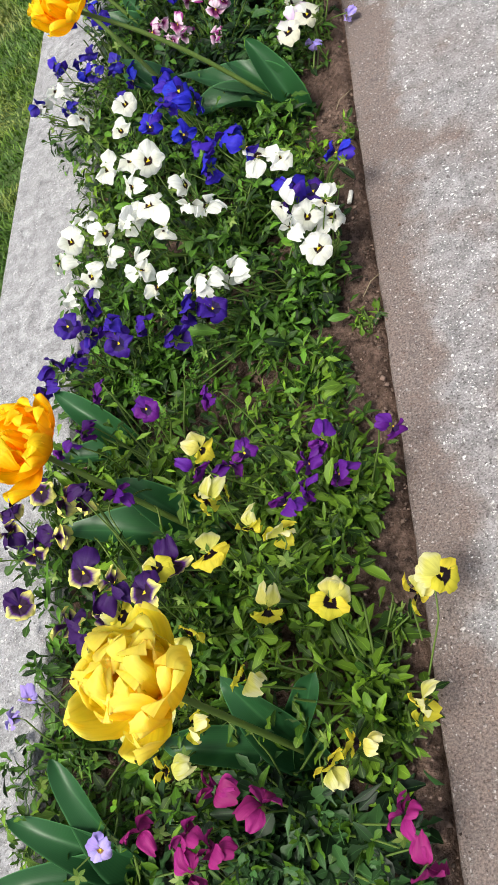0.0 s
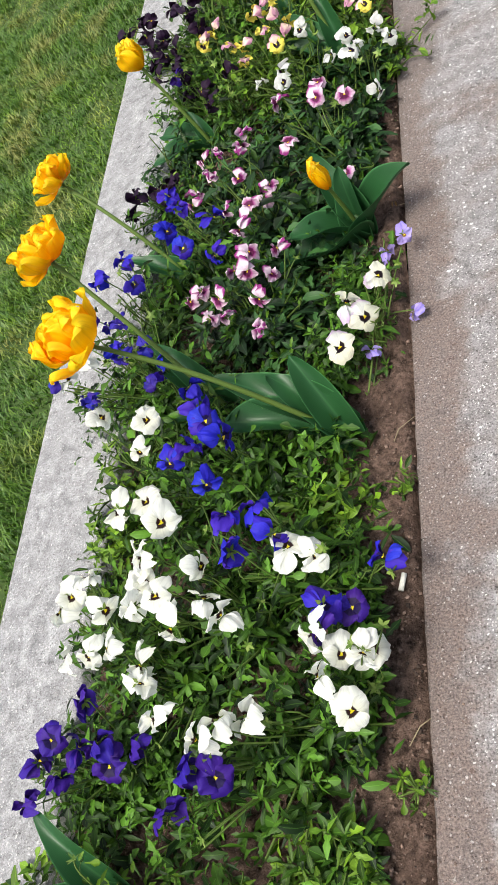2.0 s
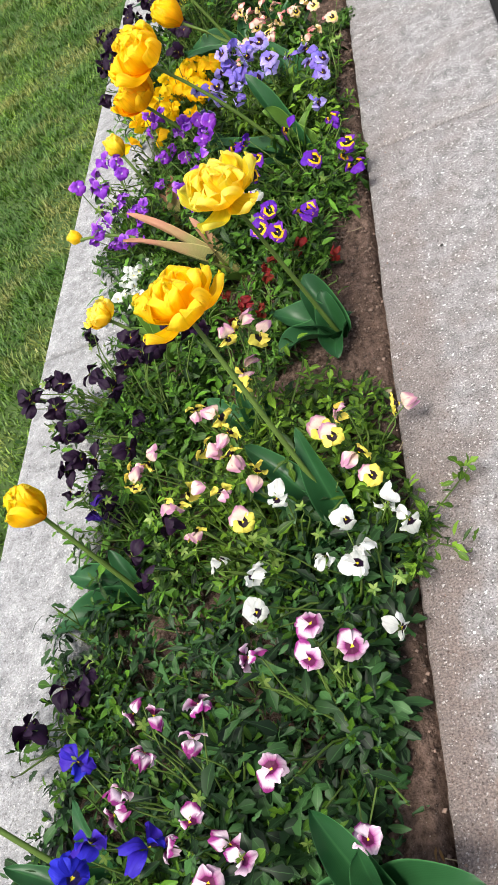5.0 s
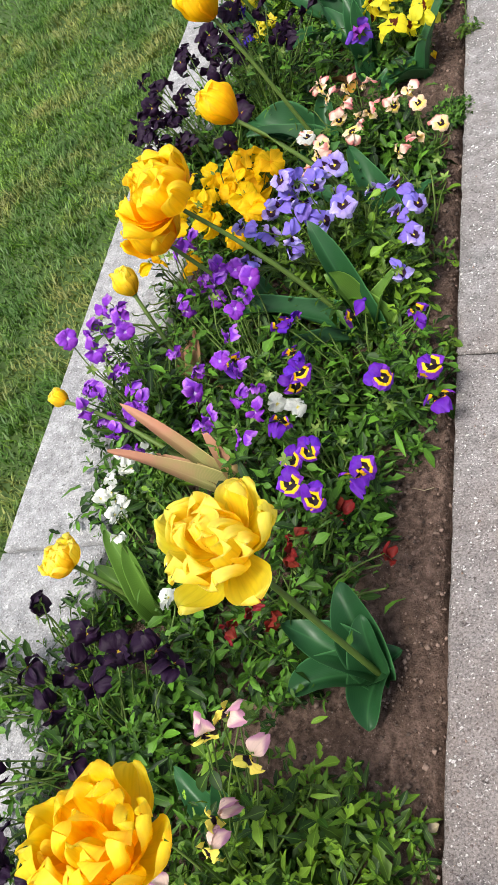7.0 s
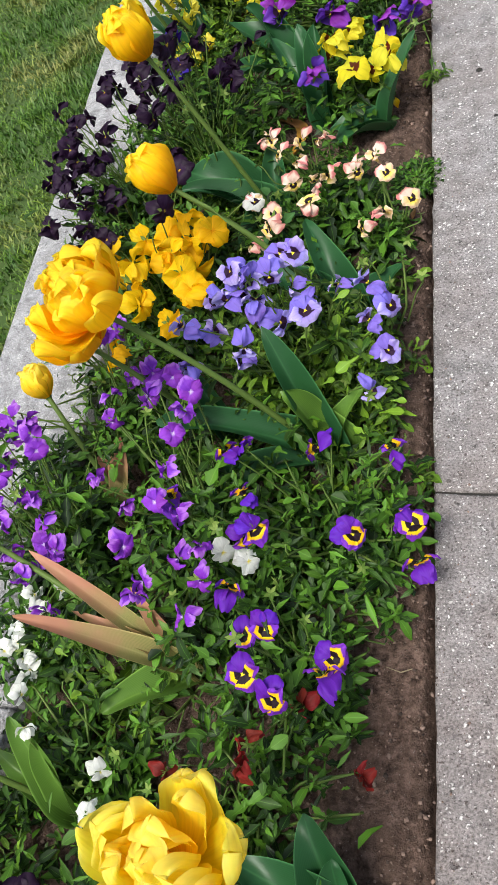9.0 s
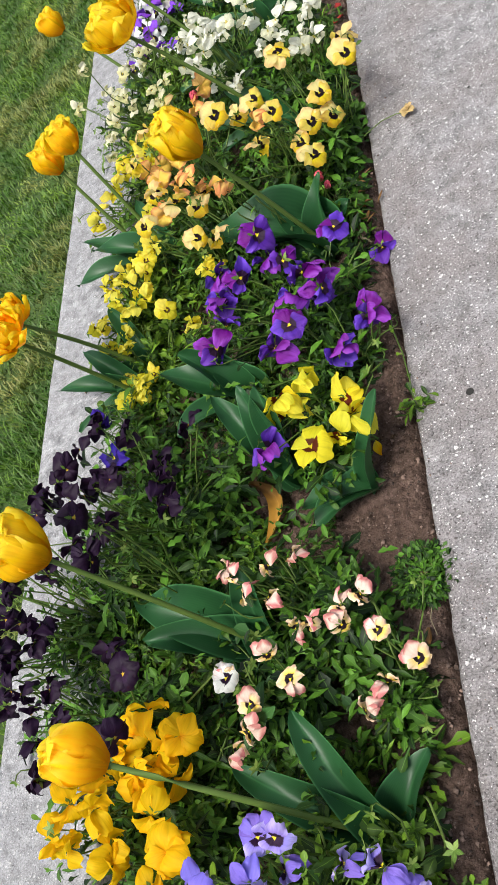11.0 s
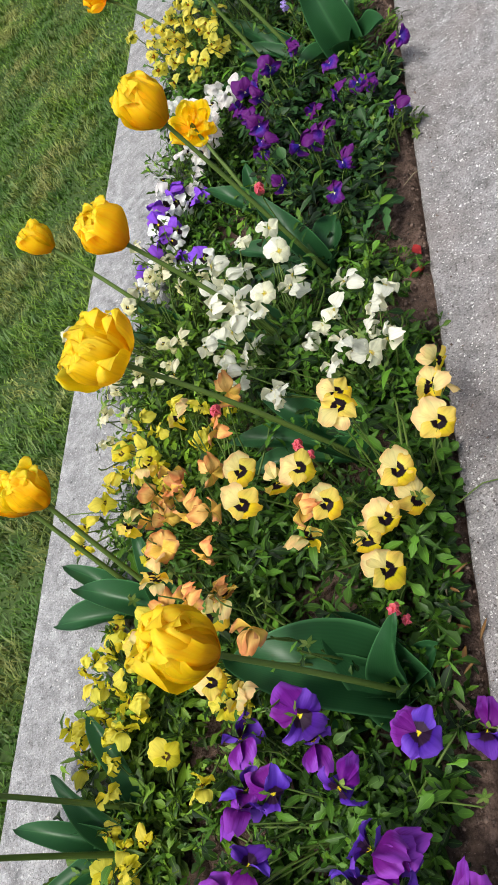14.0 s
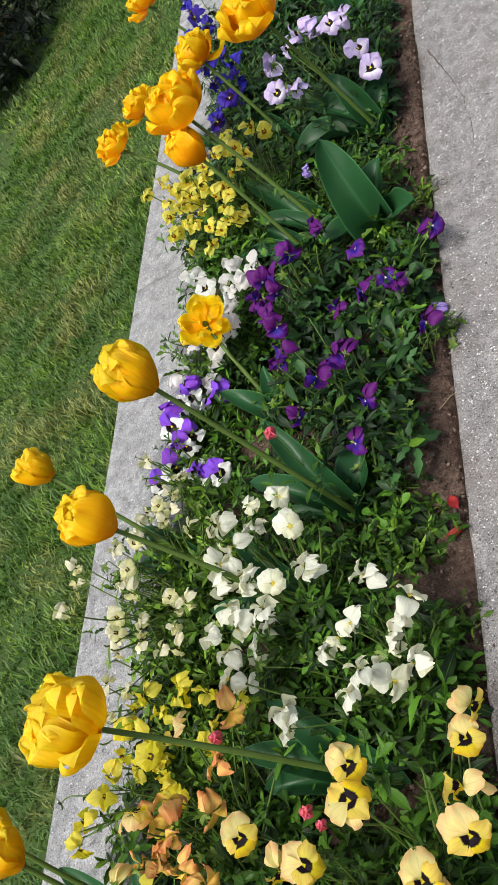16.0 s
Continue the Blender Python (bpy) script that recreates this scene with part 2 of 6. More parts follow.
BROWN = leaf_material("dry_brown_leaf", (0.1, 0.055, 0.025), (0.22, 0.12, 0.045), tip=(0.2, 0.1, 0.03), through_light=0.1)
AMBER = leaf_material("withered_leaf", (0.3, 0.15, 0.03), (0.5, 0.26, 0.04), tip=(0.12, 0.06, 0.02), through_light=0.1)
STRAW = leaf_material("straw", (0.25, 0.2, 0.12), (0.4, 0.33, 0.22), through_light=0.1)
RED = petal_material("dark_red_petal", [(0.0, (0.05, 0.003, 0.002)), (1.0, (0.17, 0.009, 0.007))], 0.5)
SCARLET = petal_material("red_petal", [(0.0, (0.2, 0.012, 0.012)), (1.0, (0.3, 0.03, 0.025))], 0.5)
# tulip stops deepen to orange at the throat: petal shading put into the colour
TULIP_YELLOW = petal_material("tulip_yellow", [(0.0, (0.96, 0.46, 0.003)), (0.2, (0.99, 0.6, 0.005)), (0.7, (0.99, 0.69, 0.01)), (1.0, (0.99, 0.77, 0.05))], 0.16, 0.45, 0.55)
TULIP_LEMON = petal_material("tulip_lemon", [(0.0, (0.97, 0.6, 0.01)), (0.2, (0.99, 0.72, 0.02)), (0.7, (0.99, 0.78, 0.05)), (1.0, (0.99, 0.84, 0.15))], 0.16, 0.45, 0.55)
TULIP_ORANGE = petal_material("tulip_orange", [(0.0, (0.92, 0.36, 0.002)), (0.2, (0.99, 0.5, 0.003)), (0.7, (0.99, 0.6, 0.006)), (1.0, (0.99, 0.7, 0.02))], 0.16, 0.45, 0.5)
m, nt, bs = material("cork_filter")
nt.links.new(mixc(nt, noise_of(nt, 200), (0.6, 0.57, 0.5), (0.8, 0.78, 0.72)), bs.inputs["Base Color"])
PAPER = m


# ---- mesh helpers ----
def mesh_of(name, verts, faces, mats, idx=None, uvs=None, smooth=True):
    me = bpy.data.meshes.new(name)
    me.from_pydata([tuple(v) for v in verts], [], faces)
    for mm in mats:
        me.materials.append(mm)
    if idx is not None:
        me.polygons.foreach_set("material_index", idx)
    if uvs is not None:
        layer = me.uv_layers.new(name="UVMap")
        loops = np.empty(len(me.loops), dtype=np.int32)
        me.loops.foreach_get("vertex_index", loops)
        layer.data.foreach_set("uv", np.asarray(uvs, dtype=np.float32)[loops].ravel())
    if smooth:
        me.polygons.foreach_set("use_smooth", [True] * len(me.polygons))
    me.update()
    return me


def part(name, me, parent, m=None, label=""):
    ob = new(name, me)
    ob.parent = parent
    if m is not None:
        ob.matrix_basis = m
    if label:
        ob["label"] = label
    return ob


def blade_grid(nu, nv, f):
    """A grid of nu x nv cells; f(u, v) gives the point, u and v run from 0 to 1."""
    vs, uv, fs = [], [], []
    for j in range(nv + 1):
        for i in range(nu + 1):
            u, v = i / nu, j / nv
            vs.append(f(u, v))
            uv.append((u, v))
    for j in range(nv):
        for i in range(nu):
            a = j * (nu + 1) + i
            fs.append((a, a + 1, a + nu + 2, a + nu + 1))
    return vs, fs, uv


def tube(points, radii, sides=6):
    vs, fs, uv = [], [], []
    pts = [Vector(p) for p in points]
    for k, p in enumerate(pts):
        d = (pts[min(k + 1, len(pts) - 1)] - pts[max(k - 1, 0)]).normalized()
        a = d.orthogonal().normalized()
        b = d.cross(a)
        for s in range(sides):
            t = 2 * math.pi * s / sides
            vs.append(p + radii[k] * (math.cos(t) * a + math.sin(t) * b))
            uv.append((s / sides, k / (len(pts) - 1)))
    for k in range(len(pts) - 1):
        for s in range(sides):
            s2 = (s + 1) % sides
            fs.append((k * sides + s, k * sides + s2, (k + 1) * sides + s2, (k + 1) * sides + s))
    return vs, fs, uv


def join(pieces):
    """pieces: (verts, faces, uvs, material index)."""
    V, F, U, I = [], [], [], []
    for vs, fs, uv, k in pieces:
        n = len(V)
        V += [tuple(v) for v in vs]
        F += [tuple(i + n for i in f) for f in fs]
        U += uv
        I += [k] * len(fs)
    return V, F, U, I


def turn_to(direction, up=(0, 0, 1), roll=0.0):
    """A rotation whose z axis looks along direction and whose y axis is as near to up as can be."""
    z = Vector(direction).normalized()
    y = Vector(up) - z * Vector(up).dot(z)
    if y.length < 1e-4:
        y = Vector((0, 1, 0)) - z * z.y
    y.normalize()
    x = y.cross(z)
    return Matrix((x, y, z)).transposed().to_4x4() @ Matrix.Rotation(roll, 4, 'Z')


rng = random.Random(7)


# ---- ground, lawn, curb, path, soil ----
Y0, Y1 = -1.6, 9.0
SOIL_Z = -0.012


def box_mesh(name, a, b, mat, bevel=0.004, cuts=0):
    bm = bmesh.new()
    bmesh.ops.create_cube(bm, size=1)
    for v in bm.verts:
        for k in range(3):
            v.co[k] = a[k] if v.co[k] < 0 else b[k]
    if bevel:
        bmesh.ops.bevel(bm, geom=bm.edges[:], offset=bevel, segments=2, affect='EDGES', profile=0.6)
    me = bpy.data.meshes.new(name)
    bm.to_mesh(me)
    bm.free()
    me.materials.append(mat)
    return me


def slab_mesh(name, x0, x1, y_lo, y_hi, z1, depth, mat, cell=0.02, rough_edge=0.004, nose=0.0, worn=None):
    """A concrete slab with an uneven top, crumbled arrises and jagged ends; y_lo and y_hi are functions of x."""
    def steps(length):
        n = max(2, round(length / cell))
        return [0.0, 0.004 / length] + [k / n for k in range(1, n)] + [1 - 0.004 / length, 1.0]
    us, ts = steps(x1 - x0), steps(y_hi(x0) - y_lo(x0))
    nx, ny = len(us) - 1, len(ts) - 1
    vs, fs = [], []
    for j in range(ny + 1):
        for i in range(nx + 1):
            x = x0 + (x1 - x0) * us[i]
            y = y_lo(x) + (y_hi(x) - y_lo(x)) * ts[j]
            z = z1 + 0.0012 * noise.noise(Vector((x * 9, y * 9, 1)))
            if i in (0, nx) or j in (0, ny):
                z -= 0.003 + 0.003 * abs(noise.noise(Vector((x * 40, y * 40, 5))))
            if i == 0:
                x += rough_edge * (0.35 * noise.noise(Vector((1, y * 9, 2))) + 0.6 * noise.noise(Vector((7, y * 45, 2))))
                if worn:
                    x += worn(y)
                    z -= 0.5 * worn(y)
            if i == nx and nose:
                z -= nose
            vs.append((x, y, z))
    w = nx + 1
    for j in range(ny):
        for i in range(nx):
            a = j * w + i
            fs.append((a, a + 1, a + w + 1, a + w))
    rim = [i for i in range(w)] + [j * w + nx for j in range(1, ny + 1)] + [ny * w + i for i in range(nx - 1, -1, -1)] + [j * w for j in range(ny - 1, 0, -1)]
    n = len(vs)
    for k in rim:
        vs.append((vs[k][0], vs[k][1], z1 - depth))
    for k in range(len(rim)):
        k2 = (k + 1) % len(rim)
        fs.append((rim[k2], rim[k], n + k, n + k2))
    fs.append(tuple(n + k for k in range(len(rim) - 1, -1, -1)))
    return mesh_of(name, vs, fs, [mat])


ground = new("ground", box_mesh("ground", (-400, -400, -0.9), (400, 400, -0.42), DARK, 0))
tagged(ground, "dark low ground beyond the concrete path", "ground", kind="structure")


def lawn_height(x, y):
    return -0.03 + 0.012 * noise.noise(Vector((x * 1.7, y * 1.7, 0))) - 0.03 * min(1, max(0, (-0.8 - x) / 1.5))


bm_v, bm_f = [], []
xs = [-0.768, -0.85, -0.95, -1.1, -1.3, -1.5, -1.75, -2.0, -2.4, -3, -4, -6, -10, -20, -60, -400]
ys = [-400, -60, -20, -8, -4, -2.5] + [-1.5 + 0.25 * k for k in range(48)] + [11, 13, 16, 25, 60, 400]
for y in ys:
    for x in xs:
        bm_v.append((x, y, lawn_height(x, y)))
for j in range(len(ys) - 1):
    for i in range(len(xs) - 1):
        a = j * len(xs) + i
        bm_f.append((a, a + len(xs), a + len(xs) + 1, a + 1))
lawn = new("lawn", mesh_of("lawn", bm_v, bm_f, [EARTH]))
tagged(lawn, "uneven lawn ground with thin dry patches", "lawn", kind="structure")


def joint(base, seed, amp=0.004, slope=0.0):
    return lambda x: base + slope * x + amp * noise.noise(Vector((x * 22, seed, 0))) + amp * 0.5 * noise.noise(Vector((x * 70, seed, 4)))


def crumble(y):
    out = 0.0
    for c, w, d in ((1.32, 0.25, 0.008), (3.42, 0.04, 0.008), (5.8, 0.06, 0.03)):
        out += d * math.exp(-((y - c) / w) ** 2)
    return out * (0.6 + 0.4 * noise.noise(Vector((3, y * 30, 9))))


pavement = new("pavement")
tagged(pavement, "worn concrete path with pale exposed aggregate and soil stains", "path", kind="structure")
crack = joint(2.823, 1, 0.005, -0.09)
ends = [lambda x: Y0, crack, lambda x: Y1]
for k in range(2):
    lo, hi = ends[k], ends[k + 1]
    me = slab_mesh("slab", 0.003, 0.325, (lambda x, f=lo: f(x) + 0.0026 + 0.0046 * abs(noise.noise(Vector((x * 26, 3, 1))))), (lambda x, f=hi: f(x) - 0.0018), 0.0, 0.1, PATH_CONCRETE, 0.02, 0.004, 0.006, crumble)
    part("slab", me, pavement)
# near-black strip low in the joint puts the gap's darkness into colour
vs, fs = [], []
for k in range(66):
    x = 0.004 + 0.32 * k / 65
    vs += [(x, crack(x) - 0.006, -0.007), (x, crack(x) + 0.006, -0.007)]
    if k:
        a = 2 * (k - 1)
        fs.append((a, a + 2, a + 3, a + 1))
part("joint_dark_strip", mesh_of("joint_dark_strip", vs, fs, [DARK]), pavement)
# near-black discs laid on top: the shade of small pebble holes put into colour
for x, y, size in ((0.132, 4.737, 0.0055), (0.088, 3.677, 0.006), (0.111, 3.541, 0.004), (0.2, 4.3, 0.003), (0.16, 5.0, 0.004), (0.12, 2.45, 0.0035), (0.2, 1.62, 0.005)):
    ring = [(x + size * (1 + 0.35 * noise.noise(Vector((k, y * 9, 0)))) * math.cos(0.63 * k), y + size * (1 + 0.35 * noise.noise(Vector((k, 3, y * 9)))) * math.sin(0.63 * k), 0.0018) for k in range(10)]
    part("pit_shade", mesh_of("pit_shade", ring + [(x, y, 0.001)], [(k, (k + 1) % 10, 10) for k in range(10)], [DARK]), pavement)
# a hairline crack that runs off a broken corner
vs, fs = [], []
for k in range(41):
    u = k / 40
    x, y = 0.03 + 0.065 * math.sin(u * 1.7) + 0.004 * noise.noise(Vector((u * 9, 0, 1))), 5.84 - 0.34 * u
    w = 0.0009 * (1.1 - u)
    vs += [(x - w, y, 0.0016), (x + w, y, 0.0016), (x, y, -0.002)]
    if k:
        a = 3 * (k - 1)
        fs += [(a, a + 1, a + 4, a + 3), (a + 2, a, a + 3, a + 5), (a + 1, a + 2, a + 5, a + 4)]
part("crack", mesh_of("crack", vs, fs, [SOIL]), pavement)
part("footing", box_mesh("footing", (0.012, Y0, -0.42), (0.31, Y1, -0.101), CURB_CONCRETE, 0.003), pavement)

curb = new("curb")
tagged(curb, "pale grey concrete curb between flower bed and lawn", "curb", kind="structure")
joints = [lambda x: Y0, joint(-0.55, 21, 0.002), joint(2.54, 23, 0.002), joint(5.6, 25, 0.002), lambda x: Y1]
for k in range(4):
    lo, hi = joints[k], joints[k + 1]
    me = slab_mesh("curb_stone", -0.765, -0.545, (lambda x, f=lo: f(x) + 0.003), (lambda x, f=hi: f(x) - 0.003), 0.026, 0.3, CURB_CONCRETE, 0.02, 0.003, 0.0)
    part("curb_stone", me, curb)

vs, fs = [], []
nx, ny = 74, 900
for j in range(ny + 1):
    for i in range(nx + 1):
        x, y = -0.548 + 0.553 * (1 - (1 - i / nx) ** 1.6), Y0 + (Y1 - Y0) * j / ny
        p = Vector((x * 13, y * 13, 0))
        z = SOIL_Z + 0.009 * noise.noise(p) + 0.008 * noise.noise(p * 2.7) + 0.011 * max(0, noise.noise(p * 5.1)) + 0.007 * noise.noise(p * 11)
        gap = 0.5 + 0.9 * noise.noise(Vector((4, y * 5, 0))) + (0.7 if 2.5 < y < 4.1 else 0)
        z -= 0.04 * min(1, max(0, gap)) * math.exp(-((x - 0.001) / 0.008) ** 2)
        z += 0.02 * math.exp(-((y - 1.32) / 0.3) ** 2 - (x / 0.07) ** 2)
        vs.append((x, y, z))
for j in range(ny):
    for i in range(nx):
        a = j * (nx + 1) + i
        fs.append((a, a + 1, a + nx + 2, a + nx + 1))
soil = new("soil", mesh_of("soil", vs, fs, [SOIL]))
tagged(soil, "crumbly damp brown soil of the flower bed", "soil", kind="structure")


# clods and grit on the soil
def lump(r, seed):
    bm = bmesh.new()
    bmesh.ops.create_cube(bm, size=1.2 * r)
    for v in bm.verts:
        v.co *= 0.55 + 1.1 * abs(noise.noise(v.co * (2.2 / r) + Vector((seed, 0, 0))))
        v.co.z *= 0.7
    out = [tuple(v.co) for v in bm.verts], [tuple(w.index for w in f.verts) for f in bm.faces]
    bm.free()
    return out


lumps = [lump(1.0, s) for s in range(5)]
V, F = [], []
for k in range(15000):
    near = rng.random() < 0.7
    x = -abs(rng.gauss(0, 0.09)) if near else rng.uniform(-0.54, 0)
    y = rng.uniform(-0.6, 6.8)
    if rng.random() < 0.05:
        x = rng.uniform(0, 0.05)
    r = rng.choice((0.0011, 0.0013, 0.0015, 0.0018, 0.0022, 0.0028, 0.004)) * rng.uniform(0.6, 1.4) * (0.5 if x > 0 else 1)
    lv, lf = lumps[k % 5]
    a, n = rng.uniform(0, 6.3), len(V)
    z = (SOIL_Z + 0.002 if x < 0.001 else 0.0) + r * 0.3
    for p in lv:
        V.append((x + r * (p[0] * math.cos(a) - p[1] * math.sin(a)), y + r * (p[0] * math.sin(a) + p[1] * math.cos(a)), z + r * p[2]))
    F += [tuple(i + n for i in f) for f in lf]
clods = new("soil_clods", mesh_of("soil_clods", V, F, [PEBBLE]))
tagged(clods, "loose brown clods and grit scattered over the soil", "soil clods", kind="stuff")


# grass
def grass_field(count, x_range, y_range, tall, seed, wide):
    r = np.random.RandomState(seed)
    x = r.uniform(*x_range, count)
    y = r.uniform(*y_range, count)
    tuft = np.array([noise.noise(Vector((a * 5, b * 5, 9))) + 0.9 * noise.noise(Vector((a * 16, b * 16, 2))) for a, b in zip(x, y)])
    h = tall * (0.5 + 0.5 * r.rand(count) + 0.75 * np.clip(tuft, -0.6, 1))
    h = np.maximum(h, 0.35 * tall)
    n = len(x)
    z = np.array([lawn_height(a, b) for a, b in zip(x, y)]) - 0.003
    az, lean, w = r.uniform(0, 6.283, n), r.uniform(0.3, 1.5, n) * h, wide * r.uniform(0.6, 1.3, n)
    dx, dy = np.cos(az), np.sin(az)
    P = np.empty((n, 5, 3))
    P[:, 0] = np.stack([x - dy * w, y + dx * w, z], 1)
    P[:, 1] = np.stack([x + dy * w, y - dx * w, z], 1)
    mx, my, mz = x + dx * lean * 0.35, y + dy * lean * 0.35, z + h * 0.6
    P[:, 2] = np.stack([mx - dy * w * 0.8, my + dx * w * 0.8, mz], 1)
    P[:, 3] = np.stack([mx + dy * w * 0.8, my - dx * w * 0.8, mz], 1)
    P[:, 4] = np.stack([x + dx * lean, y + dy * lean, z + h * 0.95], 1)
    b = np.arange(n) * 5
    quads = np.stack([b, b + 1, b + 3, b + 2], 1).tolist()
    tris = np.stack([b + 2, b + 3, b + 4], 1).tolist()
    return P.reshape(-1, 3).tolist(), quads + tris


for count, xr, yr, tall, seed, wide, text in ((150000, (-1.75, -0.772), (-0.2, 8.2), 0.026, 1, 0.0021, "short green lawn grass with dry yellowish patches"),
                                              (60000, (-4.2, -1.7), (0.5, 12.0), 0.03, 2, 0.004, "more distant lawn grass, green with pale patches")):
    gv, gf = grass_field(count, xr, yr, tall, seed, wide)
    g = new("grass", mesh_of("grass", gv, gf, [GRASS]))
    tagged(g, text, "grass", kind="stuff")


# ---- pansies ----
def pansy_petal(kind, seed, curled=False):
    """A fan from a narrow claw to a ruffled rim: the foot at the origin, y along the petal, z towards the viewer of the face."""
    r = random.Random(seed)
    L, W, back = {"upper": (0.62, 0.68, 0.2), "side": (0.52, 0.54, 0.1), "lip": (0.5, 0.74, 0.16)}[kind]
    ph, ph2, ph3, amp = r.uniform(0, 6), r.uniform(0, 6), r.uniform(0, 6), r.uniform(0.03, 0.06)
    skew, roll = r.uniform(-0.07, 0.07), (r.uniform(0.25, 0.6) if curled else r.uniform(-0.05, 0.12))
    back *= 1.9 if curled else 1.0

    def f(u, v):
        s = u * 2 - 1
        w = 0.5 * W * (0.14 + 0.86 * math.sin(min(v / 0.66, 1) * math.pi / 2) ** 1.15) * (1 if v < 0.62 else math.sqrt(1 - 0.5 * ((v - 0.62) / 0.38) ** 2))
        reach = L * v * (1 - 0.3 * s * s * v) * (1 + 0.05 * v * v * math.sin(3.1 * s + ph3))
        notch = (0.1 if kind == "lip" else 0.04) * L * math.exp(-(s / 0.2) ** 2) * v ** 4
        ripple = amp * v * v * (math.sin(4.4 * s + ph) + 0.7 * math.sin(8.5 * s + ph2) * v * v)
        crease = 0.012 * math.cos(10 * s + ph3) * math.sin(math.pi * v)
        return (w * s + skew * v * v, reach - notch, 0.1 * math.sin(v * 2.4) - back * v ** 2.2 + ripple + crease + roll * w * s * s * v)
    return blade_grid(9, 7, f)


WHITE, CREAM = (0.92, 0.92, 0.89), (0.84, 0.8, 0.6)
BLUE = (0.03, 0.016, 0.4)
INK = (0.02, 0.004, 0.026)
LEMON, YELLOW, GOLD = (0.83, 0.78, 0.2), (0.88, 0.74, 0.03), (0.97, 0.6, 0.006)
LILAC = (0.52, 0.4, 0.7)
BLOTCH = (0.012, 0.004, 0.01)


def plain(c, throat=None, rim=None):
    return [(0.0, throat or c), (0.22, c), (0.75, c), (1.0, rim or c)]


def faced(c, rim=None, eye=YELLOW, blot=BLOTCH, size=0.42):
    size *= 1.08
    return [(0.0, eye), (0.05, eye), (0.1, blot), (size, blot), (size + 0.07, c), (1.0, rim or c)]


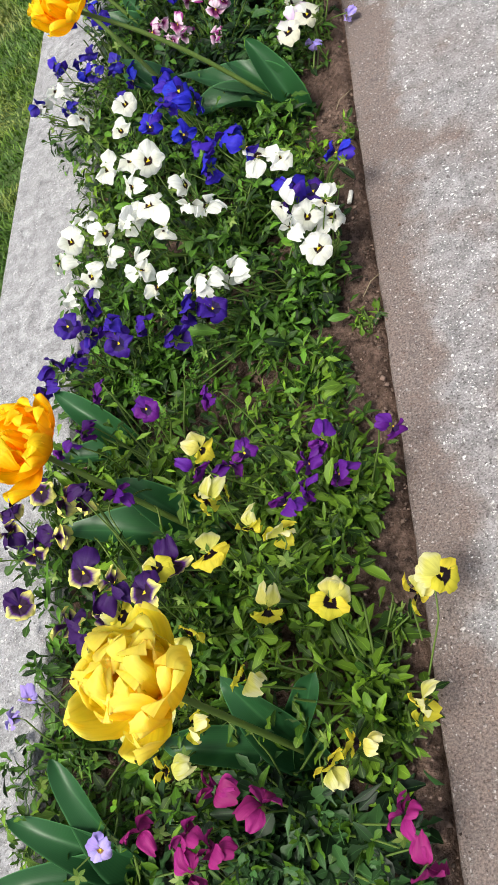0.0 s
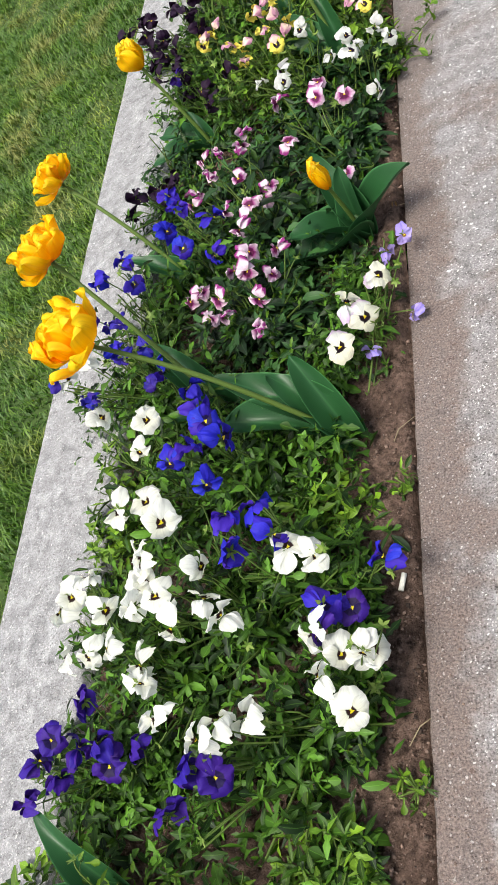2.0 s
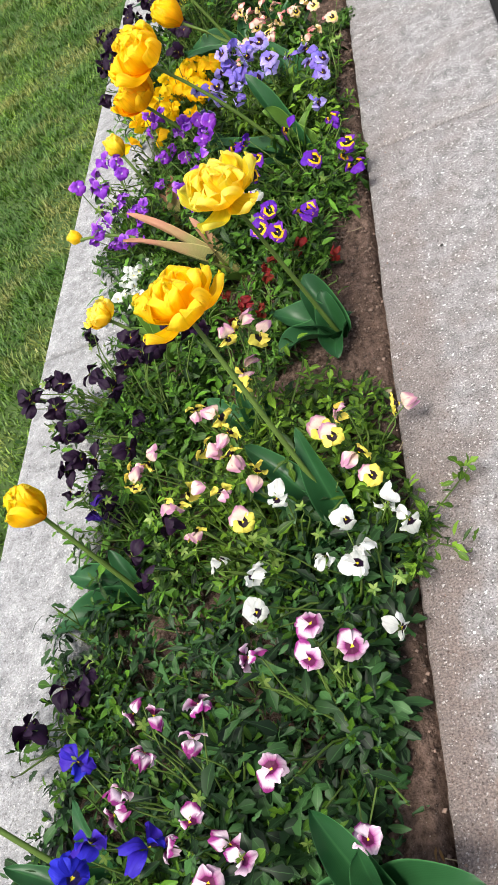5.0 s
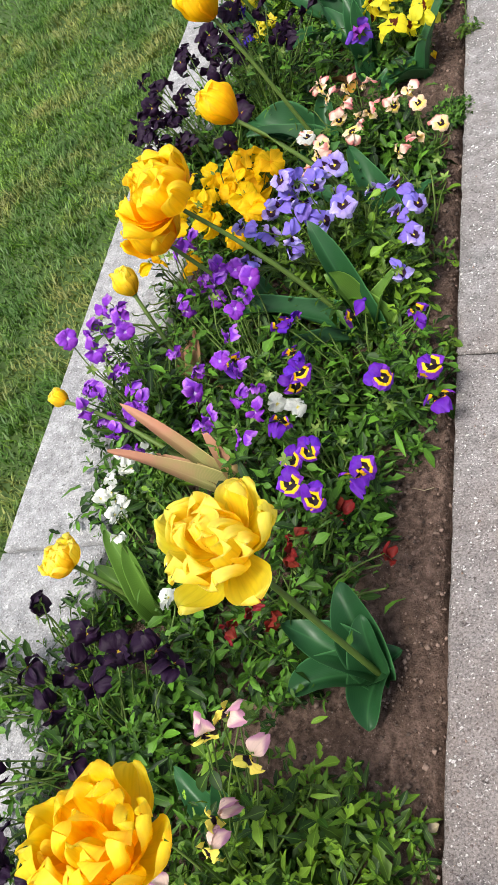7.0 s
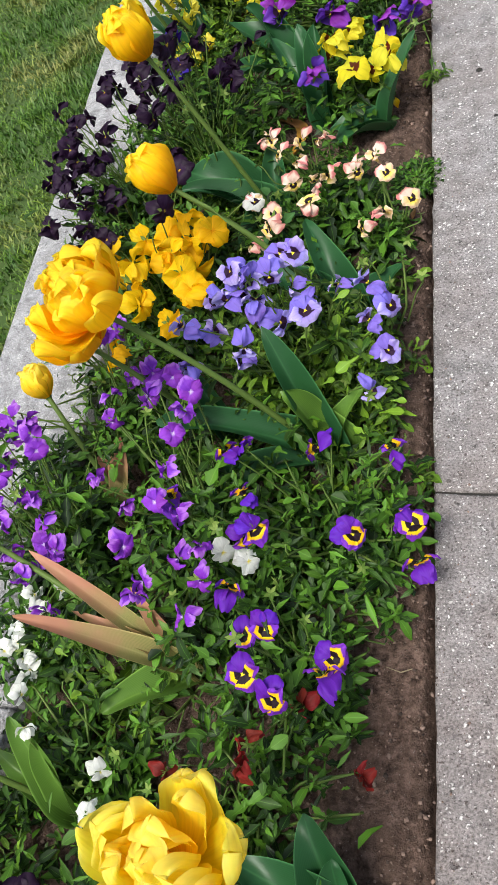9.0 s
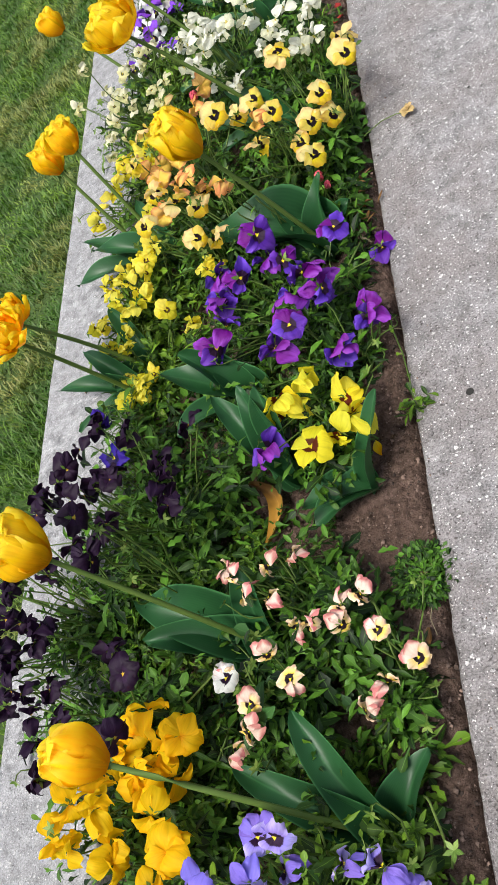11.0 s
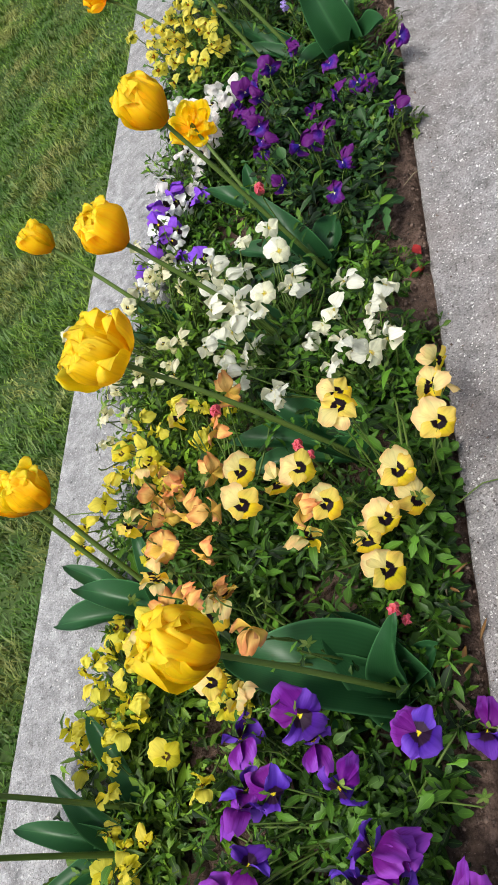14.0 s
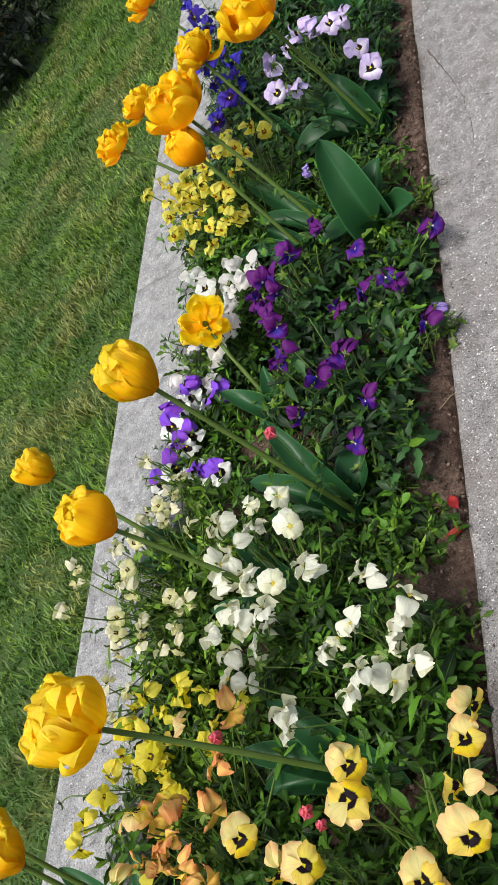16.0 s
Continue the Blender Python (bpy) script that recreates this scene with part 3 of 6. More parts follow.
# code: label, category colour words, width, upper petals, lower petals, leaf
KINDS = {
    "Wh": ("white pansy plant with yellow-eyed flowers in the soil bed", 0.056, plain(WHITE), faced((0.87, 0.86, 0.74), WHITE, YELLOW, (0.03, 0.01, 0.01), 0.24), LEAF_MID),
    "Wm": ("pale lilac-white pansy plant with black and yellow faces", 0.056, plain(WHITE, None, (0.75, 0.6, 0.8)), faced((0.84, 0.82, 0.66), None, YELLOW, BLOTCH, 0.3), LEAF_MID),
    "Wn": ("white pansy plant with small dark faces among dull leaves", 0.043, plain((0.85, 0.84, 0.84)), faced(WHITE, None, YELLOW, INK, 0.34), LEAF_DEEP),
    "Wc": ("ivory pansy plant with many flowers turned away", 0.049, plain((0.93, 0.92, 0.82)), faced((0.92, 0.9, 0.7), None, YELLOW, (0.7, 0.6, 0.2), 0.17), LEAF_MID),
    "Wy": ("small cream viola plant with tiny dark eyes", 0.036, plain(CREAM), faced((0.84, 0.8, 0.45), None, YELLOW, BLOTCH, 0.21), LEAF_BRIGHT),
    "Ws": ("small white viola plant beside the curb", 0.034, plain(WHITE), plain(WHITE, YELLOW), LEAF_MID),
    "Wv": ("white pansy plant with violet upper petals and black faces", 0.062, plain((0.22, 0.06, 0.6)), faced(WHITE), LEAF_MID),
    "Wd": ("white pansy plant with small black faces", 0.055, plain((0.84, 0.8, 0.8)), faced(WHITE, None, YELLOW, BLOTCH, 0.29), LEAF_MID),
    "Bl": ("cobalt blue pansy plant in full flower", 0.055, plain(BLUE), faced((0.024, 0.012, 0.33), BLUE, YELLOW, (0.01, 0.004, 0.06), 0.34), LEAF_MID),
    "Db": ("dark blue viola plant at the curb", 0.04, plain((0.03, 0.018, 0.28)), plain((0.025, 0.014, 0.24)), LEAF_MID),
    "Dn": ("deep blue pansy plant with dark faces", 0.054, plain((0.04, 0.022, 0.32)), faced((0.04, 0.02, 0.34), None, YELLOW, INK, 0.42), LEAF_DEEP),
    "Vi": ("blue-violet pansy plant with velvety flowers", 0.054, plain((0.035, 0.009, 0.24)), faced((0.035, 0.008, 0.2), None, YELLOW, (0.01, 0.003, 0.05), 0.47), LEAF_MID),
    "Pu": ("purple pansy plant with loose thin stems", 0.043, plain((0.085, 0.008, 0.2)), faced((0.11, 0.008, 0.19), None, YELLOW, (0.02, 0.003, 0.05), 0.42), LEAF_BRIGHT),
    "Vy": ("dark violet pansy plant with yellow lower petals", 0.054, plain((0.03, 0.004, 0.08)), faced((0.07, 0.01, 0.16), LEMON, YELLOW, INK, 0.51), LEAF_MID),
    "Ye": ("pale yellow pansy plant with dark-eyed flowers", 0.05, plain(LEMON, None, (0.84, 0.8, 0.42)), faced((0.86, 0.74, 0.07), None, YELLOW, BLOTCH, 0.37), LEAF_BRIGHT),
    "Lv": ("lavender viola plant with thin petals", 0.037, plain((0.33, 0.25, 0.66)), faced((0.4, 0.32, 0.7), None, YELLOW, (0.2, 0.1, 0.02), 0.21), LEAF_MID),
    "Ma": ("magenta pansy plant with wilting folded flowers", 0.052, plain((0.25, 0.012, 0.13)), plain((0.2, 0.01, 0.11), INK), LEAF_DEEP),
    "Pk": ("white and mauve edged pansy plant with small flowers", 0.042, plain((0.72, 0.55, 0.66), None, (0.24, 0.025, 0.17)), faced((0.26, 0.03, 0.18), (0.72, 0.52, 0.64), YELLOW, (0.09, 0.006, 0.05), 0.42), LEAF_DEEP),
    "Dk": ("nearly black purple pansy plant beside the curb", 0.052, plain((0.013, 0.002, 0.018)), faced((0.011, 0.0015, 0.014), None, (0.5, 0.35, 0.03), INK, 0.42), LEAF_MID),
    "Px": ("cream, pink and yellow pansy plant with black faces", 0.043, plain((0.7, 0.5, 0.44), (0.8, 0.7, 0.3), (0.42, 0.2, 0.3)), faced((0.86, 0.72, 0.12), None, YELLOW, BLOTCH, 0.39), LEAF_BRIGHT),
    "Pl": ("bright purple viola plant with pale lilac throats", 0.04, plain((0.18, 0.025, 0.42), None, (0.36, 0.13, 0.6)), plain((0.22, 0.035, 0.46), (0.6, 0.5, 0.75)), LEAF_MID),
    "Pb": ("purple pansy plant with orange and black faces", 0.046, plain((0.1, 0.012, 0.36), (0.13, 0.02, 0.32)), [(0.0, YELLOW), (0.05, YELLOW), (0.1, BLOTCH), (0.46, BLOTCH), (0.52, (0.94, 0.6, 0.008)), (0.68, (0.93, 0.46, 0.006)), (0.77, (0.13, 0.016, 0.36)), (1.0, (0.18, 0.03, 0.46))], LEAF_MID),
    "Sa": ("salmon pink pansy plant with yellow-eyed flowers", 0.039, plain((0.78, 0.55, 0.47), None, (0.52, 0.18, 0.17)), faced((0.9, 0.66, 0.08), (0.84, 0.6, 0.4), YELLOW, BLOTCH, 0.34), LEAF_MID),
    "Lb": ("light lavender blue pansy plant with dark faces", 0.049, plain((0.2, 0.14, 0.58)), faced((0.27, 0.2, 0.64), (0.45, 0.38, 0.76), YELLOW, INK, 0.4), LEAF_BRIGHT),
    "Go": ("golden orange pansy plant without dark faces", 0.064, plain((0.96, 0.62, 0.006)), plain(GOLD, (0.9, 0.4, 0.0)), LEAF_MID),
    "Yb": ("bright yellow pansy plant with large brown-faced flowers", 0.071, plain((0.88, 0.79, 0.06)), faced((0.9, 0.77, 0.03), None, YELLOW, (0.12, 0.02, 0.004), 0.34), LEAF_MID),
    "Vp": ("vivid violet pansy plant with large drooping flowers", 0.07, plain((0.14, 0.005, 0.22), None, (0.24, 0.04, 0.42)), faced((0.055, 0.008, 0.26), (0.15, 0.05, 0.48), YELLOW, INK, 0.4), LEAF_MID),
    "Ys": ("small yellow viola plant with fine dark whiskers", 0.045, plain((0.88, 0.78, 0.11)), faced((0.88, 0.76, 0.05), None, YELLOW, (0.1, 0.05, 0.01), 0.22), LEAF_BRIGHT),
    "Ap": ("apricot yellow pansy plant with black blotched faces", 0.053, plain((0.93, 0.8, 0.36), LEMON, (0.9, 0.64, 0.3)), faced((0.96, 0.76, 0.015), (0.94, 0.62, 0.05), YELLOW, BLOTCH, 0.36), LEAF_MID),
    "Aw": ("wilting apricot pansy plant with folded orange-brown flowers", 0.052, plain((0.8, 0.46, 0.14), None, (0.58, 0.22, 0.07)), plain((0.84, 0.54, 0.1), None, (0.66, 0.3, 0.12)), LEAF_MID),
    "Dp": ("dark magenta purple pansy plant with blue faces", 0.051, plain((0.1, 0.006, 0.14)), faced((0.07, 0.01, 0.26), (0.1, 0.008, 0.16), CREAM, (0.03, 0.01, 0.2), 0.47), LEAF_DEEP),
    "Yl": ("pale yellow viola plant covered in small flowers", 0.041, plain((0.88, 0.8, 0.17)), faced((0.9, 0.76, 0.06), (0.86, 0.78, 0.14), (0.9, 0.4, 0.01), (0.25, 0.08, 0.005), 0.26), LEAF_MID),
    "Lw": ("lilac and white pansy plant with black faces", 0.058, plain((0.56, 0.45, 0.74)), faced((0.8, 0.76, 0.82), LILAC, YELLOW, BLOTCH, 0.31), LEAF_DEEP),
}

# kinds whose plants carry more small flowers than can be told apart one by one
MORE = {"Ws": 1.4, "Wy": 0.4, "Yl": 0.7, "Ys": 0.4, "Pl": 0.5, "Dk": 0.25, "Wd": 0.5, "Go": 0.3, "Dn": 0.5, "Db": 0.3, "Wh": 0.3, "Vy": 0.5, "Vi": 0.4, "Wc": 0.2, "Wv": 0.6, "Lb": 0.15, "Pk": 0.2}
PETALS = {}
for code, (_, width, up_stops, low_stops, _) in KINDS.items():
    glow = 0.55 if min(up_stops[1][1][:2]) > 0.6 else 0.2
    mats = {"upper": petal_material("petal_%s_upper" % code.lower(), up_stops, 0.2, 0.6, glow), "side": None, "lip": None}
    mats["lip"] = petal_material("petal_%s_lip" % code.lower(), low_stops, 0.13, 0.6, glow)
    # side petals: a smaller mark, and a tint between the upper petals and the lip
    tint = up_stops[2][1]
    side_stops = [(p * 0.9, c) if p < 0.6 and len(low_stops) > 5 else (p, c) for p, c in low_stops]
    side_stops = [(p, tuple(0.65 * a + 0.35 * b for a, b in zip(c, tint)) if p > 0.3 and code in ("Ap", "Wm", "Sa", "Lw") and c not in (BLOTCH, INK) else c) for p, c in side_stops]
    mats["side"] = petal_material("petal_%s_side" % code.lower(), side_stops, 0.13, 0.6, glow)
    for kind in ("upper", "side", "lip"):
        for k in range(5):
            pv, pf, pu = pansy_petal(kind, 11 * k + {"upper": 1, "side": 2, "lip": 3}[kind], k > 2)
            PETALS[code, kind, k] = mesh_of("petal", pv, pf, [mats[kind]], uvs=pu)


def leaf_shape(kind, droop, fold):
    """A small leaf 1 long, folded along the rib: verts, faces, uvs."""
    prof = {"spoon": ((0, 0.035), (0.4, 0.07), (0.68, 0.24), (0.9, 0.17), (1.0, 0.04)),
            "oval": ((0, 0.04), (0.3, 0.18), (0.65, 0.19), (1.0, 0.03)),
            "lance": ((0, 0.03), (0.5, 0.12), (1.0, 0.012)),
            "lobed": ((0, 0.04), (0.3, 0.2), (0.45, 0.1), (0.65, 0.2), (1.0, 0.03))}[kind]
    vs, uv, fs = [], [], []
    for k, (v, w) in enumerate(prof):
        for s in (-1, 0, 1):
            vs.append((s * w, v + (0.05 * w if s else 0), -droop * v * v + (fold * w if s else 0) + 0.08 * v + (0.015 * (-1) ** k * s)))
            uv.append((0.5 + 0.5 * s, v))
    for k in range(len(prof) - 1):
        a = 3 * k
        fs += [(a, a + 1, a + 4, a + 3), (a + 1, a + 2, a + 5, a + 4)]
    return np.array(vs), fs, uv


LEAVES = [[leaf_shape(kind, droop, fold) for droop, fold in ((0.15, 0.5), (0.4, 0.2), (0.7, 0.3), (0.0, 0.7))] for kind in ("oval", "lance", "lobed", "spoon")]


def foliage(name, spots, mat, r, size=(0.010, 0.031), lance=0.42, shoots=()):
    """Whorls of small leaves round shoot tips at the spots (x, y, z, outward azimuth), loose leaves between them, thin shoots."""
    V, F, U, I = [], [], [], []
    n = 0
    k = 0

    def leaf(shape, rot, s, at, which):
        nonlocal n
        sv, sf, su = LEAVES[3 if shape == 0 and r.random() < 0.55 else shape][r.randrange(4)]
        V.append(sv @ np.array(rot).T * s + at)
        F.extend(tuple(i + n for i in f) for f in sf)
        U.extend(su)
        I.extend([which] * len(sf))
        n += len(sv)

    while k < len(spots):
        x, y, z, az = spots[k]
        whorl = min(7, len(spots) - k) if r.random() < 0.35 and lance > 0 else 1
        k += whorl
        if whorl < 4:
            for q in range(whorl):
                rot = Matrix.Rotation(az + r.gauss(0, 0.9) - math.pi / 2, 3, 'Z') @ Matrix.Rotation(r.uniform(-0.35, 0.75), 3, 'X') @ Matrix.Rotation(r.gauss(0, 0.4), 3, 'Y')
                leaf(1 if r.random() < lance else (2 if r.random() < 0.3 else 0), rot, size[0] + (size[1] - size[0]) * r.random() ** 1.4, (x, y, z), 0)
            continue
        lean = Matrix.Rotation(az, 3, 'Z') @ Matrix.Rotation(abs(r.gauss(0.25, 0.25)), 3, 'Y') @ Matrix.Rotation(r.uniform(0, 6), 3, 'Z')
        axis = lean @ Vector((0, 0, 1))
        top = r.uniform(*size)
        for q in range(whorl):
            up = q / (whorl - 1)
            rise = -0.45 + 1.5 * up + r.gauss(0, 0.15)
            rot = lean @ Matrix.Rotation(2.4 * q + r.gauss(0, 0.2), 3, 'Z') @ Matrix.Rotation(rise, 3, 'X') @ Matrix.Rotation(r.gauss(0, 0.25), 3, 'Y')
            at = Vector((x, y, z)) + axis * (0.018 * (up - 0.75))
            leaf(1 if r.random() < lance else (2 if r.random() < 0.5 else 0), rot, top * (1.25 - 0.7 * up) * r.uniform(0.85, 1.15), tuple(at), 2 if up > 0.8 else 0)
    V = np.concatenate(V).tolist()
    for tv, tf, tu in shoots:
        k = len(V)
        V += [tuple(p) for p in tv]
        F += [tuple(i + k for i in f) for f in tf]
        U += tu
        I += [1] * len(tf)
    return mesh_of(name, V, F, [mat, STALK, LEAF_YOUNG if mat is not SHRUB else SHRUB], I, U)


COVER = []


def grow(root, spots, shoots, mat, r, size=(0.010, 0.031), lance=0.42):
    """Hangs the leaves on the plant in leafy shoots, one for each sector round the root."""
    n = max(2, min(7, len(spots) // 90))
    COVER.extend((root.location.x + q[0], root.location.y + q[1]) for q in spots)
    for k in range(n):
        mine = [q for q in spots if int((math.atan2(q[1], q[0]) + math.pi) / (2 * math.pi) * n) % n == k]
        if mine:
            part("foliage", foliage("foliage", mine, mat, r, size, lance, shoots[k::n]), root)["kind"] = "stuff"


def stem_to(base, tip, direction, r, thick=0.0011):
    """A thin stalk from base up to tip, nodding over behind the flower that looks along direction."""
    b, t, d = Vector(base), Vector(tip), Vector(direction)
    back = t - d * 0.012
    up = Vector((0, 0, 1))
    mid = b.lerp(back, 0.5) + Vector((r.gauss(0, 0.008), r.gauss(0, 0.008), 0.012))
    hook = back - d * 0.006 + up * 0.006
    pts = []
    ctrl = [b, b.lerp(mid, 0.5), mid, mid.lerp(hook, 0.6), hook, back.lerp(t, 0.8)]
    for k in range(9):
        u = k / 8 * (len(ctrl) - 1)
        i = min(int(u), len(ctrl) - 2)
        pts.append(ctrl[i].lerp(ctrl[i + 1], u - i))
    return tube(pts, [thick * (1.25 - 0.4 * k / 8) for k in range(9)], 5)


def sepals(center, direction, length, r, count=5, spread=0.6):
    """A star of narrow pointed sepals."""
    out = []
    m = turn_to(direction, roll=r.uniform(0, 6))
    for k in range(count):
        a = 2 * math.pi * k / count
        ca, sa = math.cos(a), math.sin(a)
        vs, uv = [], []
        for v, w in ((0, 0.1), (0.5, 0.17), (1, 0.0)):
            for s in (-1, 1):
                p = Vector((ca * spread * v - sa * s * w, sa * spread * v + ca * s * w, -0.15 + 0.5 * v * (1 - spread))) * length
                vs.append(Vector(center) + m.to_3x3() @ p)
                uv.append((0.5 + 0.5 * s, v))
        out.append((vs, [(0, 1, 3, 2), (2, 3, 5, 4)], uv, 1))
    return out


GROWTH_EDGE = ((-0.4, -0.03), (0.0, -0.05), (0.15, -0.06), (0.3, -0.03), (0.45, -0.09), (0.6, -0.06), (0.75, -0.05), (0.95, -0.08), (1.1, -0.1), (1.3, -0.06),
               (1.6, -0.05), (1.9, -0.02), (2.1, -0.02), (2.25, -0.07), (2.35, -0.1), (2.6, -0.07), (2.7, -0.04), (2.85, -0.02), (3.0, -0.04), (3.2, -0.05),
               (3.35, -0.04), (3.5, -0.12), (3.65, -0.1), (3.78, -0.09), (3.9, -0.05), (4.0, -0.03), (4.6, -0.015), (4.75, -0.03), (4.95, -0.045), (5.05, -0.03), (5.3, -0.02), (5.5, -0.05), (9.0, -0.04))


def growth_edge(y):
    """How far towards the path the leaves reach."""
    for (y0, x0), (y1, x1) in zip(GROWTH_EDGE, GROWTH_EDGE[1:]):
        if y0 <= y <= y1:
            return x0 + (x1 - x0) * (y - y0) / (y1 - y0)
    return -0.05


def clump(x, y):
    """Leaves stand in tufts with hollows between them."""
    return min(1.0, max(0.25, 0.74 + 1.1 * noise.noise(Vector((x * 21, y * 21, 4.2)))))


def plant(code, blooms, pods=5, thick=1.0):
    """One pansy plant; blooms: x, y, z and whether the flower looks up at the path (1) or away over the lawn (0)."""
    text, width, _, _, leaf = KINDS[code]
    width *= 0.87
    r = random.Random(int(1000 * (blooms[0][0] + 3 * blooms[0][1])) + ord(code[0]))
    more = MORE.get(code, 0.0) * len(blooms)
    for k in range(int(more) + (r.random() < more % 1)):
        x, y, z, _ = blooms[r.randrange(len(blooms))]
        a = r.uniform(0, 6.28)
        blooms = blooms + [(min(x + 0.04 * math.cos(a), max(x, -0.03)), y + 0.045 * math.sin(a), max(0.05, z + r.gauss(-0.012, 0.015)), int(r.random() < 0.3))]
    bx = sum(b[0] for b in blooms) / len(blooms)
    by = sum(b[1] for b in blooms) / len(blooms)
    bx = min(max(bx + 0.01, -0.5), -0.06)
    root = new("pansy_plant")
    root.location = (bx, by, SOIL_Z)
    tagged(root, text, "pansy", "pansies in the bed")
    base = Vector((bx, by, SOIL_Z))
    # leaves crowd the stems below the flowers
    spots = []
    reach = max(b[0] for b in blooms)
    for x, y, z, _ in blooms:
        for k in range(int((120 if x > -0.5 else 70) * thick)):
            u = r.random() ** 0.55
            px = bx + (x - bx) * u + r.gauss(0, 0.034)
            py = by + (y - by) * u + r.gauss(0, 0.034)
            top = 0.05 + (z - 0.05) * u
            pz = top * r.uniform(0.12, 0.92) * clump(px, py)
            limit = max(growth_edge(py) + 0.04 * noise.noise(Vector((0, py * 7, 2))), min(x - 0.012, 0.0) if r.random() < 0.3 else -1.0)
            if px > limit:
                px = limit - abs(r.gauss(0, 0.03))
            if px < -0.545:
                pz = max(pz, 0.045)
            spots.append((px, py, pz, math.atan2(py - by + r.gauss(0, 0.02), px - bx + r.gauss(0, 0.02))))
    for k in range(70):
        a, d = r.uniform(0, 6.28), abs(r.gauss(0, 0.06))
        px = bx + d * math.cos(a)
        spots.append((min(px, growth_edge(by) - 0.01), by + d * math.sin(a), r.uniform(0.01, 0.07), a))
    spots = [(x - bx, y - by, z - SOIL_Z, a) for x, y, z, a in spots]
    shoots = []
    for k in range(5 + len(blooms)):
        x, y, z, _ = blooms[k % len(blooms)]
        tip = Vector((x - bx + r.gauss(0, 0.03), y - by + r.gauss(0, 0.03), (z - SOIL_Z) * r.uniform(0.5, 0.8)))
        tip.x = min(tip.x, -0.02 - bx)
        shoots.append(stem_to((r.gauss(0, 0.012), r.gauss(0, 0.012), 0), tip, (0, 0, 1), r, 0.0016))
    grow(root, spots, shoots, leaf, r, *(((0.014, 0.042), 0.12) if leaf is LEAF_DEEP else ((0.010, 0.033), 0.25)))
    for x, y, z, look_up in blooms:
        if look_up:
            d = Vector((0.42 + r.gauss(0, 0.26), -0.5 + r.gauss(0, 0.26), 0.62 + r.gauss(0, 0.12)))
        else:
            a = r.choice((2.6, 2.9, 2.1, 3.4, 1.4, 4.0, 4.9, 5.6)) + r.gauss(0, 0.35)
            d = Vector((math.cos(a), math.sin(a), r.uniform(-0.25, 0.55)))
        d.normalize()
        size = width * r.uniform(0.88, 1.1)
        c = Vector((x - bx, y - by, z - SOIL_Z))
        foot = Vector((c.x * 0.45 + r.gauss(0, 0.01), c.y * 0.45 + r.gauss(0, 0.01), c.z * 0.3))
        V, F, U, I = join([(*stem_to(foot, c, d, r), 0)] + sepals(c - d * 0.1 * size, -d, size * 0.32, r, 5, 0.75))
        # keep the flower's own axes: petals hang on the calyx
        bloom = part("bloom", mesh_of("bloom", [tuple(Vector(p) - c) for p in V], F, [STALK, CALYX], I, U), root, Matrix.Translation(c))
        m = turn_to(d, (0, 0, 1), r.gauss(0, 0.28))
        fold = r.uniform(0.0, 0.3) if look_up else r.uniform(0.3, 1.0)
        shut = r.choice((-0.5, 0.5, 0.9))
        for kind, ang, lift, dz in (("upper", 27, -0.2, -0.06), ("upper", -27, -0.16, -0.045), ("side", 92, 0.1, -0.015), ("side", -92, 0.1, -0.008), ("lip", 180, 0.1, 0.01)):
            close = {"upper": -0.7, "side": 0.8 * shut + 0.2, "lip": shut}[kind]
            tilt = lift + r.gauss(0, 0.13) + fold * close + (0 if look_up else r.gauss(0, 0.25))
            pm = (m @ Matrix.Translation((0, 0, dz * size)) @ Matrix.Rotation(radians(ang + r.gauss(0, 6)), 4, 'Z') @ Matrix.Rotation(tilt, 4, 'X') @ Matrix.Rotation(r.gauss(0, 0.12), 4, 'Y')
                  @ Matrix.Diagonal((size * (r.uniform(0.9, 1.08) if look_up else r.uniform(0.6, 1.0)), size * r.uniform(0.88, 1.08), size, 1)))
            part("petal", PETALS[code, kind, r.randrange(3) if look_up or r.random() < 0.4 else 3 + r.randrange(2)], bloom, pm)
    for k in range(pods):
        x, y, z, _ = blooms[r.randrange(len(blooms))]
        c = Vector((x - bx + r.gauss(0, 0.035), y - by + r.gauss(0, 0.035), (z - SOIL_Z) * r.uniform(0.75, 1.02)))
        c.x = min(c.x, 0.012 - bx)
        d = Vector((r.gauss(0, 0.6), r.gauss(0, 0.6), 0.6)).normalized()
        V, F, U, I = join([(*stem_to((c.x * 0.5, c.y * 0.5, c.z * 0.4), c, d, r), 0)] + sepals(c, d, r.uniform(0.012, 0.018), r, 5, 0.7))
        part("seed_pod", mesh_of("seed_pod", V, F, [STALK, CALYX], I, U), root)
    return root


def green_plant(name, text, category, spots_at, mat, seed, size=(0.015, 0.03), lance=0.4, stems=8):
    """A leafy plant without flowers; spots_at: x, y, radius, height, leaf count."""
    x0, y0, rad, high, count = spots_at
    r = random.Random(seed)
    on_path = x0 > 0.002
    z0 = 0.0 if on_path else SOIL_Z
    root = new(name)
    root.location = (x0, y0, z0)
    tagged(root, text, category)
    spots = []
    for k in range(count):
        a, d = r.uniform(0, 6.28), rad * math.sqrt(r.random())
        spots.append((d * math.cos(a), d * math.sin(a), high * r.uniform(0.1, 1) * (1.1 - 0.6 * d / rad) * clump(x0 + d * math.cos(a), y0 + d * math.sin(a)) + 0.004, a))
    shoots = [stem_to((0, 0, 0), (q[0], q[1], q[2]), (0, 0, 1), r, 0.0012) for q in spots[:stems]]
    grow(root, spots, shoots, mat, r, size, lance)
    return root


